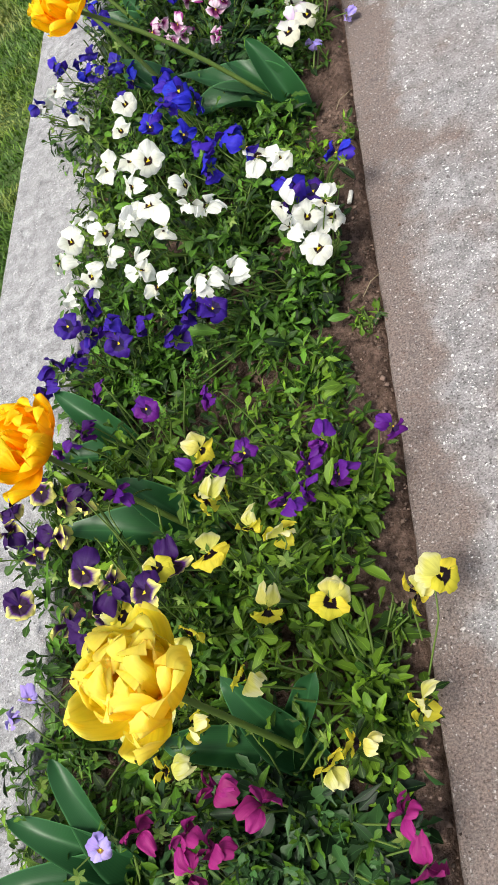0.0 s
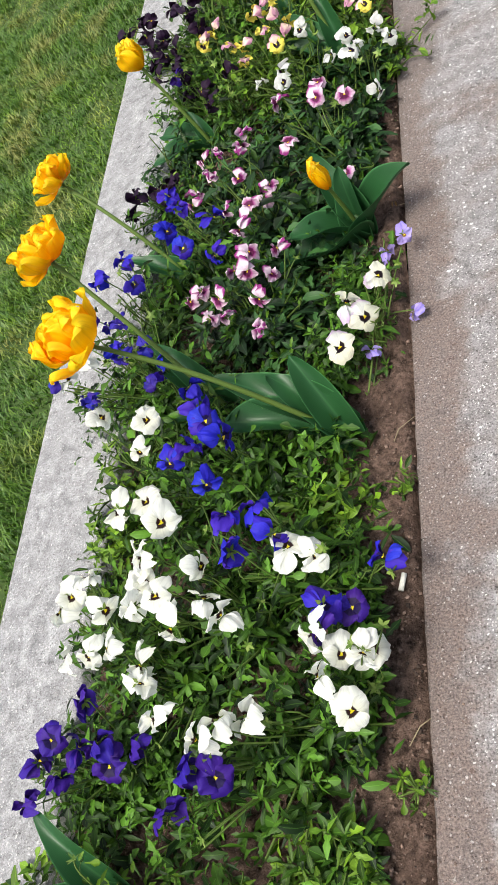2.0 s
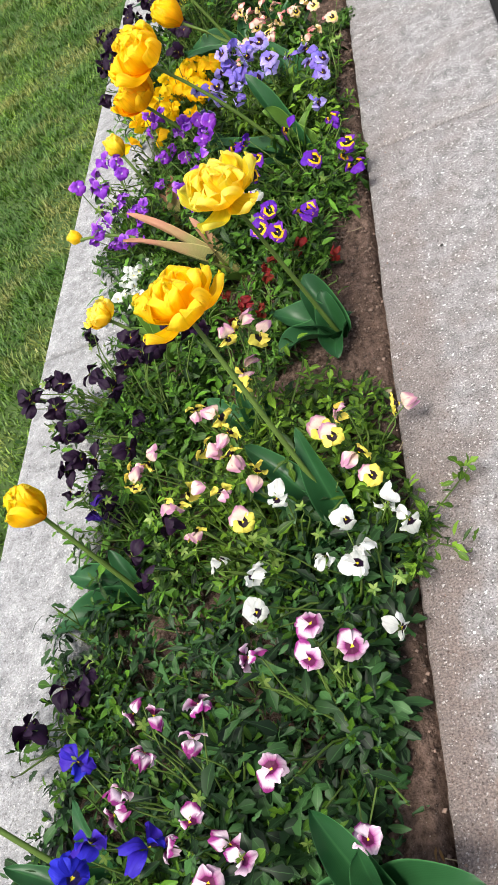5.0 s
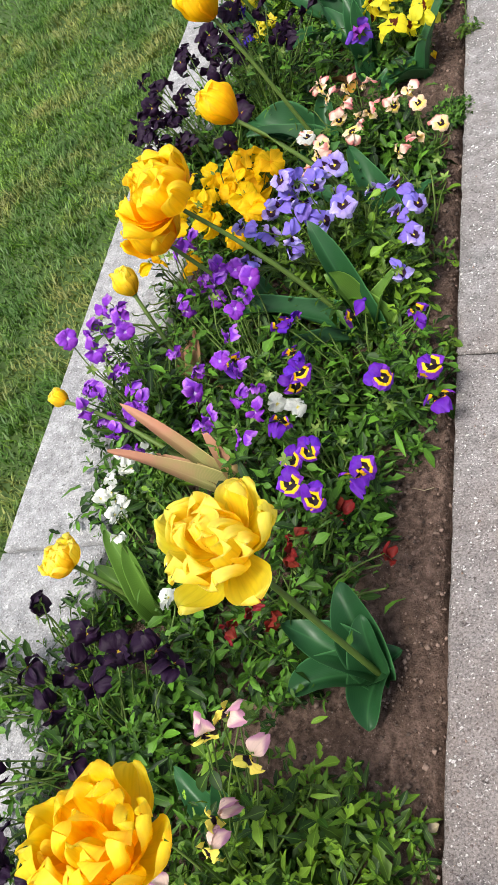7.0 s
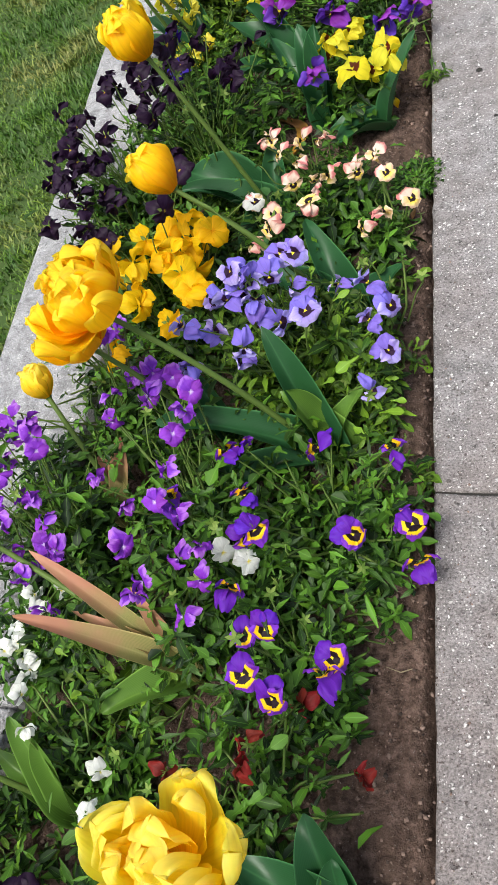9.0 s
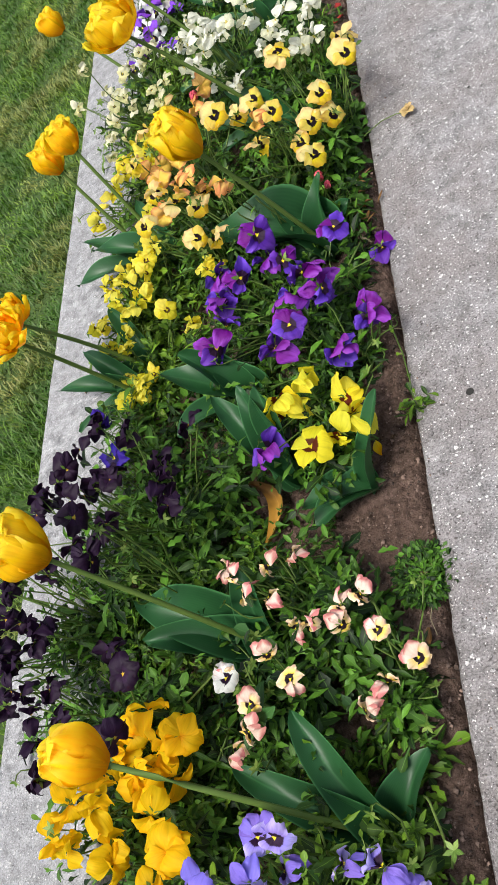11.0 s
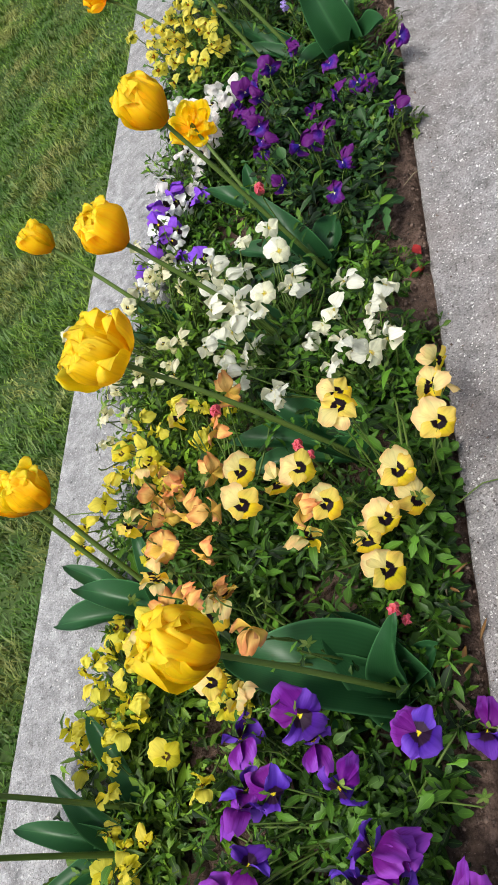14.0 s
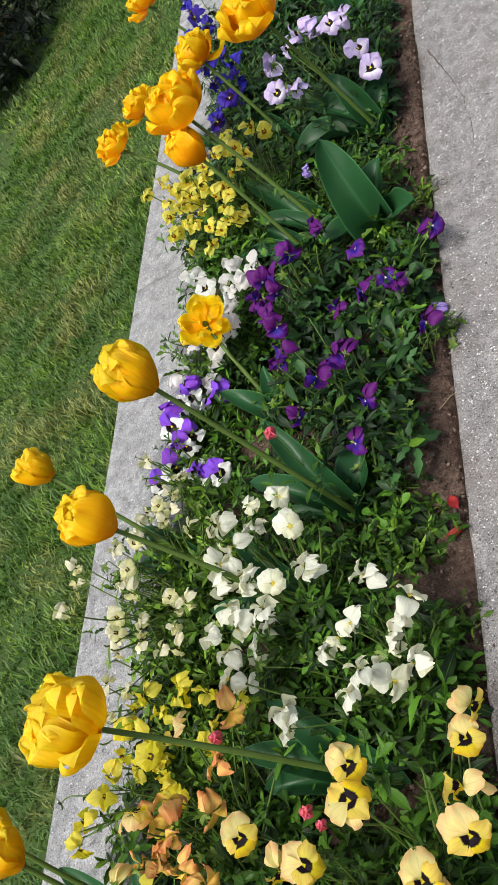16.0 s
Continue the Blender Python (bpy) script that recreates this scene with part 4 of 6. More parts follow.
# ---- tulips ----
def tulip_petal(L, W, belly, inward, ruffle, hollow, seed):
    """A cupped petal with a rounded, softly waved rim: its foot at the origin, z along the flower's axis, y outwards."""
    r = random.Random(seed)
    a, b, c = r.uniform(0, 6), r.uniform(0, 6), r.uniform(0, 6)
    skew = r.uniform(-0.06, 0.06)

    def f(u, v):
        s, v = u * 2 - 1, math.sin(v * math.pi / 2)
        broad = 0.34 + 0.66 * math.sin(min(v / 0.58, 1) * math.pi / 2)
        rim = 1.0 if v < 0.4 else math.sqrt(max(0.0, 1 - ((v - 0.4) / 0.6) ** 3.4))
        w = 0.5 * W * broad * (0.03 + 0.97 * rim)
        out = belly * math.sin(math.pi * min(1, v * 0.92 + 0.04)) - inward * v * v
        cup = (hollow * w * s * s) * (1 - 0.35 * v)
        crease = 0.014 * math.cos(5 * s + c) * math.sin(math.pi * v)
        edge = ruffle * v * v * abs(s) ** 1.5 * math.sin(7.5 * v + a + (1.7 if s > 0 else 0)) + ruffle * 0.8 * v ** 3 * math.sin(4.5 * s + b) + 0.3 * ruffle * v * v * abs(s) * math.sin(17 * v + b)
        return (w * s + skew * v * v, out - cup + edge + crease, L * (v + (0.015 + 0.25 * ruffle) * v ** 4 * math.sin(6 * s + c)))
    return blade_grid(10, 11, f)


for mat in (TULIP_YELLOW, TULIP_LEMON, TULIP_ORANGE):
    skin = mat.node_tree.nodes["Principled BSDF"]
    skin.inputs["Subsurface Weight"].default_value = 0.5
    skin.inputs["Subsurface Scale"].default_value = 0.01
    skin.inputs["Subsurface Radius"].default_value = (1.0, 0.7, 0.2)
TULIP_PETALS = {}
for tone, mat in (("yellow", TULIP_YELLOW), ("lemon", TULIP_LEMON), ("orange", TULIP_ORANGE)):
    for kind, spec in (("shell", (1.05, 0.8, 0.26, 0.0, 0.1, 0.45)), ("frill", (1.0, 0.82, 0.22, -0.04, 0.14, 0.35)), ("heart", (0.82, 0.5, 0.18, 0.02, 0.15, 0.3)), ("core", (0.8, 0.36, 0.1, 0.12, 0.06, 0.5))):
        for k in range(3):
            tv, tf, tu = tulip_petal(*spec, 5 * k + len(kind))
            TULIP_PETALS[tone, kind, k] = mesh_of("petal", tv, tf, [mat], uvs=tu)

HEADS = {
    # kind, count, outward tilt in degrees, distance from the axis, length
    "cup": (("shell", 4, 8, 0.1, 0.92), ("frill", 3, 10, 0.09, 0.98), ("shell", 3, 0, 0.07, 1.0), ("heart", 5, 8, 0.08, 1.2), ("heart", 3, 0, 0.05, 1.1), ("core", 3, 2, 0.03, 1.15)),
    "double": (("shell", 4, 48, 0.13, 0.92), ("frill", 5, 34, 0.12, 0.92), ("shell", 4, 20, 0.12, 0.95), ("frill", 4, 12, 0.1, 0.95), ("heart", 5, 16, 0.12, 1.2), ("heart", 4, 4, 0.08, 1.25), ("core", 3, 4, 0.03, 1.2)),
    "open": (("shell", 5, 60, 0.12, 1.0), ("frill", 5, 44, 0.12, 1.0), ("frill", 4, 28, 0.12, 0.95), ("heart", 5, 32, 0.12, 1.15), ("heart", 4, 14, 0.1, 1.1), ("core", 3, 6, 0.05, 1.1)),
    "star": (("frill", 6, 72, 0.08, 0.95), ("heart", 5, 55, 0.05, 1.0), ("core", 4, 25, 0.04, 0.6)),
    "bud": (("core", 4, 3, 0.1, 1.3), ("core", 3, 0, 0.06, 1.28)),
}


def tulip_leaf(az, length, width, e0, e1, seed):
    """A long fleshy blade that leaves the ground at e0 degrees and ends at e1."""
    r = random.Random(seed)
    steps = 12
    path = [(0.0, 0.0)]
    for k in range(steps):
        e = radians(e0 + (e1 - e0) * ((k + 0.5) / steps) ** 1.3)
        path.append((path[-1][0] + math.cos(e) * length / steps, path[-1][1] + math.sin(e) * length / steps))
    wave, ph, sway = r.uniform(0.08, 0.18), r.uniform(0, 6), r.uniform(-0.14, 0.14)
    ca, sa = math.cos(radians(az)), math.sin(radians(az))

    def f(u, v):
        s = u * 2 - 1
        k = min(int(v * steps), steps - 1)
        t = v * steps - k
        d = path[k][0] + (path[k + 1][0] - path[k][0]) * t
        z = path[k][1] + (path[k + 1][1] - path[k][1]) * t
        w = width * 0.5 * (0.4 * (1 - v) ** 2 + math.sin(math.pi * min(1, v ** 0.85)) ** 0.62 + 0.01) if v < 0.999 else 0.0005
        fold = w * (0.8 * (1 - v) + 0.45) * abs(s) ** 1.6
        side = w * s * (1 - 0.25 * (1 - v)) + sway * length * v * v
        e = radians(e0 + (e1 - e0) * v ** 1.3)
        rip = wave * width * math.sin(9 * v + ph + (2 if s > 0 else 0)) * abs(s)
        d2, z2 = d - math.sin(e) * (fold + rip), z + math.cos(e) * (fold + rip)
        return (ca * d2 - sa * side, sa * d2 + ca * side, z2)
    return blade_grid(8, 20, f)


def tulip(base, head, style, size, tone, leaves, text, leaf=TULIP_LEAF):
    """base: x, y; head: the middle of the flower, or None; leaves: azimuth, length, width, start and end slope."""
    root = new("tulip")
    root.location = (base[0], base[1], SOIL_Z)
    tagged(root, text, "tulip", "tulips in the bed")
    seed = int(1000 * abs(base[0]) + 100 * abs(base[1]) + 7)
    r = random.Random(seed)
    o = Vector((base[0], base[1], SOIL_Z))
    if head:
        top = Vector(head) - o
        axis = (top + Vector((0, 0, top.length * {"open": 0.9, "double": 0.35}.get(style, 0.15)))).normalized()
        if style == "star":
            axis = Vector((0.45, -0.35, 0.8)).normalized()
        foot = top - axis * size * {"open": 0.28, "star": 0.1, "double": 0.4}.get(style, 0.5)
        pts = []
        for k in range(11):
            u = k / 10
            p = Vector((0, 0, 0)).lerp(foot, u)
            lift = Vector((0, 0, 1)) * 0.16 * foot.xy.length * math.sin(math.pi * u)
            pts.append(p + lift)
        tv, tf, tu = tube(pts, [0.0045 - 0.0012 * k / 10 for k in range(11)], 8)
        part("stem", mesh_of("stem", tv, tf, [STALK], uvs=tu), root)
        hv, hf, hu = tube([(0, 0, -0.006), (0, 0, 0.0), (0, 0, size * 0.1), (0, 0, size * 0.3)], [0.003, 0.006, 0.005, 0.001], 8)
        m = Matrix.Translation(foot) @ turn_to(axis, (1, 0, 0.2), r.uniform(0, 6))
        flower = part("flower_head", mesh_of("flower_head", hv, hf, [STALK], uvs=hu), root, m)
        for kind, count, tilt, away, length in HEADS[style]:
            turn0 = r.uniform(0, 360)
            for k in range(count):
                a = turn0 + 360 * k / count + r.gauss(0, 7)
                s = size * length * r.uniform(0.92, 1.08)
                pm = (Matrix.Rotation(radians(a), 4, 'Z') @ Matrix.Translation((0, away * size, 0)) @ Matrix.Rotation(-radians(tilt + r.gauss(0, {"bud": 2, "cup": 6}.get(style, 12))), 4, 'X')
                      @ Matrix.Diagonal((s * r.uniform(0.92, 1.1), s, s, 1)))
                part("petal", TULIP_PETALS[tone, kind, r.randrange(3)], flower, pm)
    for k, spec in enumerate(leaves):
        lv, lf, lu = tulip_leaf(*spec[:5], seed + 13 * k)
        part("leaf", mesh_of("leaf", lv, lf, [spec[5] if len(spec) > 5 else leaf], uvs=lu), root)
    return root


DOUBLE = "double yellow tulip with broad blue-green leaves leaning over the bed"
CUP = "yellow cup-shaped tulip with long stem and broad green leaves"
ORANGE = "golden orange double tulip leaning towards the lawn"
LEAFY = "tulip without a flower, a tuft of broad green leaves"
tulip((-0.152, -0.091), (-0.15, -0.085, 0.355), "double", 0.068, "lemon", [(50, 0.15, 0.05, 72, 35), (128, 0.175, 0.055, 80, 45), (183, 0.185, 0.055, 55, 15)], DOUBLE)
tulip((-0.279, 0.213), (-0.365, 0.239, 0.295), "open", 0.062, "orange", [(139, 0.18, 0.06, 76, 40), (177, 0.23, 0.058, 50, 12), (225, 0.1, 0.05, 50, 5)], ORANGE)
tulip((-0.40, 0.38), None, None, 0, "", [(140, 0.2, 0.045, 70, 10), (190, 0.16, 0.04, 60, 0)], LEAFY)
tulip((-0.37, -0.2), None, None, 0, "", [(150, 0.2, 0.05, 65, 10), (195, 0.2, 0.05, 60, 5), (110, 0.2, 0.05, 70, 20)], LEAFY)
tulip((-0.095, 1.01), (-0.337, 1.024, 0.366), "open", 0.066, "orange", [(115, 0.17, 0.055, 75, 40), (149, 0.26, 0.06, 48, 5), (172, 0.22, 0.068, 45, 5), (132, 0.17, 0.06, 65, 30)], ORANGE)
tulip((-0.28, 1.08), (-0.434, 1.22, 0.378), "open", 0.058, "orange", [(150, 0.22, 0.045, 65, 10), (125, 0.24, 0.045, 70, 15), (175, 0.18, 0.04, 60, 5)], ORANGE)
tulip((-0.40, 1.44), (-0.583, 1.574, 0.288), "open", 0.052, "orange", [(155, 0.2, 0.042, 65, 10), (120, 0.18, 0.04, 60, 10)], ORANGE)
tulip((-0.066, 1.423), (-0.064, 1.39, 0.18), "bud", 0.06, "yellow", [(7, 0.18, 0.07, 62, 20), (125, 0.185, 0.055, 78, 45), (204, 0.17, 0.085, 35, -5), (191, 0.155, 0.06, 55, 20), (85, 0.15, 0.05, 86, 65)], "short tulip with a closed yellow bud among broad leaves")
tulip((-0.43, 1.885), (-0.482, 1.93, 0.257), "cup", 0.06, "yellow", [(158, 0.16, 0.05, 55, 0), (192, 0.18, 0.05, 45, -5), (115, 0.12, 0.035, 70, 30)], CUP)
tulip((-0.085, 1.915), (-0.146, 2.046, 0.4), "open", 0.062, "yellow", [(98, 0.2, 0.045, 80, 45), (138, 0.22, 0.05, 62, 10), (160, 0.2, 0.045, 55, 5), (200, 0.13, 0.06, 45, -5)], DOUBLE)
tulip((-0.2, 2.1), None, None, 0, "", [(100, 0.15, 0.04, 75, 40), (145, 0.17, 0.04, 62, 10), (70, 0.12, 0.04, 70, 40)], LEAFY)
tulip((-0.085, 2.333), (-0.122, 2.333, 0.352), "open", 0.064, "lemon", [(118, 0.13, 0.06, 60, 25), (95, 0.09, 0.05, 70, 40), (163, 0.14, 0.055, 45, 15), (192, 0.12, 0.055, 40, 0), (262, 0.085, 0.055, 40, -5), (30, 0.05, 0.045, 50, 10)], DOUBLE)
tulip((-0.42, 2.42), (-0.508, 2.445, 0.145), "double", 0.042, "lemon", [(115, 0.17, 0.04, 75, 35), (160, 0.14, 0.035, 60, 10), (95, 0.15, 0.035, 80, 50)], "small fading yellow tulip with pale leaves", TULIP_PALE)
tulip((-0.287, 2.586), (-0.63, 2.76, 0.14), "cup", 0.032, "lemon", [(150, 0.28, 0.026, 62, 25), (176, 0.26, 0.032, 66, 25), (122, 0.17, 0.026, 74, 50), (163, 0.2, 0.02, 70, 10), (207, 0.14, 0.05, 52, 0, TULIP_PALE)], "dying tulip with pale tan and pinkish withered leaves", TULIP_DRY)
tulip((-0.134, 2.895), (-0.33, 2.91, 0.36), "double", 0.082, "yellow", [(134, 0.23, 0.048, 82, 50), (176, 0.26, 0.052, 48, 10), (155, 0.155, 0.06, 88, 65, TULIP_PALE), (42, 0.13, 0.036, 68, 35, TULIP_PALE), (203, 0.2, 0.05, 30, -5)], DOUBLE)
tulip((-0.28, 2.93), (-0.397, 2.936, 0.275), "double", 0.066, "orange", [(115, 0.16, 0.035, 75, 30)], ORANGE)
tulip((-0.43, 2.82), (-0.502, 2.932, 0.2), "cup", 0.045, "lemon", [(75, 0.14, 0.04, 75, 30), (330, 0.1, 0.035, 50, 0), (120, 0.12, 0.035, 70, 20)], "stunted yellow tulip with withering orange leaves", TULIP_DRY)
tulip((-0.10, 3.12), (-0.322, 3.191, 0.3), "cup", 0.068, "yellow", [(125, 0.2, 0.05, 60, 10), (160, 0.22, 0.05, 50, 0), (55, 0.12, 0.05, 45, -5)], CUP)
tulip((-0.25, 3.38), (-0.368, 3.421, 0.375), "cup", 0.075, "yellow", [(152, 0.23, 0.085, 50, 5), (170, 0.2, 0.06, 60, 10), (236, 0.12, 0.07, 42, -5), (100, 0.15, 0.05, 70, 30)], CUP)
tulip((-0.19, 3.64), None, None, 0, "", [(100, 0.19, 0.05, 75, 40), (135, 0.2, 0.05, 65, 20), (75, 0.18, 0.05, 75, 45)], LEAFY)
tulip((-0.26, 3.815), None, None, 0, "", [(166, 0.19, 0.065, 66, 30), (157, 0.175, 0.06, 76, 50), (190, 0.16, 0.06, 45, 0), (120, 0.15, 0.05, 75, 40)], LEAFY)
tulip((-0.073, 3.583), None, None, 0, "", [(30, 0.17, 0.036, 72, 35), (206, 0.11, 0.055, 40, 0), (185, 0.12, 0.05, 40, -10)], "young tulip, three small leaves in bare soil")
tulip((-0.095, 4.083), (-0.157, 4.04, 0.36), "cup", 0.08, "yellow", [(164, 0.24, 0.105, 60, 10), (176, 0.24, 0.05, 52, 5), (125, 0.15, 0.09, 66, 30), (62, 0.15, 0.05, 80, 45), (20, 0.1, 0.045, 65, 10), (203, 0.11, 0.07, 40, -5)], CUP)
tulip((-0.43, 4.24), (-0.465, 4.321, 0.325), "cup", 0.062, "yellow", [(158, 0.22, 0.05, 60, 0), (120, 0.18, 0.045, 70, 20)], CUP)
tulip((-0.49, 4.27), (-0.542, 4.351, 0.29), "cup", 0.062, "yellow", [(192, 0.2, 0.05, 50, -5), (150, 0.2, 0.04, 60, 5)], CUP)
tulip((-0.50, 3.93), (-0.55, 3.888, 0.31), "open", 0.05, "orange", [(130, 0.18, 0.04, 65, 10), (165, 0.2, 0.04, 60, 0), (200, 0.16, 0.04, 50, -5)], ORANGE)
tulip((-0.47, 3.98), (-0.59, 3.97, 0.275), "open", 0.05, "orange", [(110, 0.18, 0.04, 65, 15), (185, 0.16, 0.035, 55, 0)], ORANGE)
tulip((-0.212, 4.66), (-0.344, 4.70, 0.37), "cup", 0.072, "yellow", [(138, 0.22, 0.04, 60, 10), (165, 0.2, 0.04, 55, 5)], CUP)
tulip((-0.46, 4.80), (-0.616, 4.916, 0.287), "cup", 0.06, "yellow", [(175, 0.16, 0.045, 50, 0), (135, 0.17, 0.04, 60, 5)], CUP)
tulip((-0.13, 4.43), (-0.29, 4.43, 0.39), "double", 0.075, "yellow", [(163, 0.22, 0.045, 55, 5), (138, 0.2, 0.05, 65, 20), (180, 0.18, 0.045, 50, 0)], DOUBLE)
tulip((-0.17, 4.82), (-0.245, 4.86, 0.42), "cup", 0.08, "yellow", [(130, 0.22, 0.045, 65, 15), (162, 0.2, 0.045, 55, 0), (182, 0.15, 0.035, 50, 0), (60, 0.12, 0.06, 50, 0)], CUP)
tulip((-0.3, 5.037), (-0.372, 5.19, 0.17), "star", 0.05, "yellow", [(140, 0.16, 0.04, 65, 15), (100, 0.13, 0.035, 70, 30)], "wide open star-shaped yellow tulip past its best")
tulip((-0.19, 5.43), (-0.305, 5.536, 0.36), "double", 0.08, "orange", [(152, 0.19, 0.045, 60, 5), (190, 0.16, 0.045, 50, 0), (137, 0.26, 0.05, 48, 10)], ORANGE)
tulip((-0.25, 5.41), (-0.315, 5.485, 0.31), "cup", 0.07, "orange", [(170, 0.18, 0.04, 55, 0), (135, 0.15, 0.04, 60, 10)], ORANGE)
tulip((-0.30, 5.80), (-0.368, 5.868, 0.28), "double", 0.062, "orange", [(140, 0.16, 0.04, 65, 15)], ORANGE)
tulip((-0.46, 5.87), (-0.595, 5.945, 0.23), "open", 0.052, "orange", [(150, 0.16, 0.035, 60, 5)], ORANGE)
tulip((-0.47, 5.73), (-0.634, 5.806, 0.25), "open", 0.052, "orange", [(165, 0.16, 0.035, 55, 5)], ORANGE)
tulip((-0.09, 5.68), (-0.135, 5.675, 0.36), "double", 0.082, "orange", [(183, 0.2, 0.07, 45, -5), (150, 0.18, 0.06, 60, 10), (60, 0.14, 0.07, 50, 5), (110, 0.17, 0.05, 75, 35)], ORANGE)
tulip((-0.46, 6.2), (-0.565, 6.262, 0.3), "open", 0.055, "orange", [(150, 0.16, 0.035, 60, 5)], ORANGE)
tulip((-0.1, 5.392), None, None, 0, "", [(106, 0.22, 0.085, 86, 50), (337, 0.15, 0.07, 56, 5), (200, 0.13, 0.06, 60, 10), (60, 0.15, 0.07, 70, 20)], LEAFY)
tulip((-0.12, 6.1), None, None, 0, "", [(140, 0.2, 0.06, 65, 15), (100, 0.18, 0.06, 75, 35), (185, 0.18, 0.05, 50, 0)], LEAFY)
tulip((-0.3, 6.3), None, None, 0, "", [(140, 0.2, 0.06, 65, 15), (80, 0.18, 0.05, 75, 35), (185, 0.18, 0.05, 50, 0)], LEAFY)

# ---- pansy plants along the bed ----
plant("Ma", [(-0.207, -0.138, 0.130, 0), (-0.301, -0.171, 0.130, 0), (-0.151, -0.158, 0.130, 0), (-0.002, -0.223, 0.090, 0), (-0.233, -0.217, 0.130, 0), (-0.210, -0.196, 0.130, 0), (-0.240, -0.180, 0.130, 0), (-0.005, -0.180, 0.130, 0)])
plant("Ye", [(-0.233, -0.072, 0.130, 0), (-0.263, -0.115, 0.130, 0), (-0.293, -0.084, 0.142, 1), (-0.257, -0.043, 0.142, 0)])
plant("Lv", [(-0.350, -0.186, 0.130, 1), (-0.474, -0.007, 0.130, 0), (-0.310, -0.053, 0.130, 0), (-0.498, -0.028, 0.130, 0)])
plant("Ye", [(-0.045, 0.021, 0.167, 1), (0.052, 0.056, 0.088, 1), (0.018, 0.048, 0.070, 0), (-0.145, -0.045, 0.169, 0), (-0.056, -0.106, 0.090, 0), (-0.075, -0.131, 0.130, 0), (0.014, -0.078, 0.090, 0)])
plant("Vy", [(-0.338, 0.180, 0.252, 0), (-0.347, 0.109, 0.197, 1), (-0.291, 0.078, 0.209, 0), (-0.302, -0.078, 0.130, 1), (-0.381, 0.058, 0.176, 0), (-0.359, 0.207, 0.197, 0), (-0.311, 0.049, 0.197, 0)])
plant("Ye", [(-0.218, 0.268, 0.142, 0), (-0.248, 0.096, 0.187, 1), (-0.138, 0.126, 0.168, 0), (-0.101, 0.113, 0.158, 0), (-0.215, 0.228, 0.102, 0), (-0.180, 0.099, 0.184, 0), (-0.294, 0.048, 0.189, 0), (-0.232, 0.026, 0.142, 0), (-0.127, 0.036, 0.146, 0), (-0.190, 0.177, 0.168, 0)])
plant("Vy", [(-0.508, 0.120, 0.130, 1), (-0.493, 0.192, 0.130, 0), (-0.551, 0.279, 0.130, 0), (-0.544, 0.237, 0.130, 0)])
plant("Pu", [(-0.182, 0.316, 0.179, 0), (-0.130, 0.213, 0.187, 0), (-0.174, 0.231, 0.143, 0), (-0.036, 0.184, 0.132, 0), (-0.080, 0.221, 0.113, 0), (-0.060, 0.247, 0.117, 0), (0.029, 0.238, 0.114, 0), (-0.096, 0.151, 0.153, 0), (-0.082, 0.176, 0.128, 0), (-0.198, 0.212, 0.187, 0)])
plant("Pu", [(-0.321, 0.339, 0.228, 0), (-0.248, 0.296, 0.221, 1), (-0.379, 0.326, 0.183, 0), (-0.435, 0.325, 0.158, 0), (-0.310, 0.209, 0.187, 0)])
plant("Vi", [(-0.443, 0.546, 0.166, 1), (-0.423, 0.599, 0.141, 0), (-0.380, 0.520, 0.119, 1), (-0.520, 0.538, 0.106, 0), (-0.514, 0.481, 0.122, 0), (-0.387, 0.544, 0.141, 0)])
plant("Vi", [(-0.253, 0.456, 0.151, 0), (-0.075, 0.655, 0.125, 0), (-0.237, 0.500, 0.151, 0)])
plant("Wh", [(-0.017, 0.617, 0.135, 0), (-0.045, 0.562, 0.108, 1), (-0.081, 0.648, 0.132, 0), (-0.076, 0.597, 0.131, 0), (-0.225, 0.534, 0.149, 0), (-0.204, 0.557, 0.141, 0), (-0.174, 0.562, 0.128, 0)])
plant("Wh", [(-0.384, 0.712, 0.168, 0), (-0.317, 0.609, 0.156, 0), (-0.282, 0.560, 0.158, 0), (-0.339, 0.710, 0.167, 0), (-0.374, 0.659, 0.165, 0)])
plant("Wh", [(-0.472, 0.753, 0.149, 1), (-0.427, 0.663, 0.140, 0), (-0.502, 0.677, 0.108, 0), (-0.518, 0.746, 0.124, 0), (-0.432, 0.770, 0.165, 0)])
plant("Wh", [(-0.297, 0.821, 0.179, 1), (-0.289, 0.712, 0.180, 1), (-0.240, 0.755, 0.155, 0), (-0.194, 0.677, 0.164, 0), (-0.271, 0.671, 0.164, 0), (-0.119, 0.766, 0.137, 1), (-0.083, 0.750, 0.131, 0), (-0.325, 0.777, 0.179, 0)])
plant("Bl", [(-0.199, 0.818, 0.167, 0), (-0.161, 0.826, 0.154, 0), (-0.072, 0.684, 0.127, 0), (-0.131, 0.779, 0.154, 0), (-0.197, 0.767, 0.154, 0), (-0.005, 0.747, 0.100, 0)])
plant("Bl", [(-0.273, 1.015, 0.155, 0), (-0.308, 0.926, 0.165, 0), (-0.267, 0.936, 0.177, 0), (-0.229, 0.958, 0.148, 0), (-0.247, 0.882, 0.152, 0), (-0.299, 1.067, 0.155, 0), (-0.251, 0.983, 0.165, 1)])
plant("Wh", [(-0.478, 1.066, 0.153, 1), (-0.362, 1.018, 0.168, 1), (-0.391, 0.866, 0.168, 0), (-0.378, 0.971, 0.156, 0)])
plant("Bl", [(-0.479, 1.213, 0.149, 0), (-0.382, 1.148, 0.127, 0)])
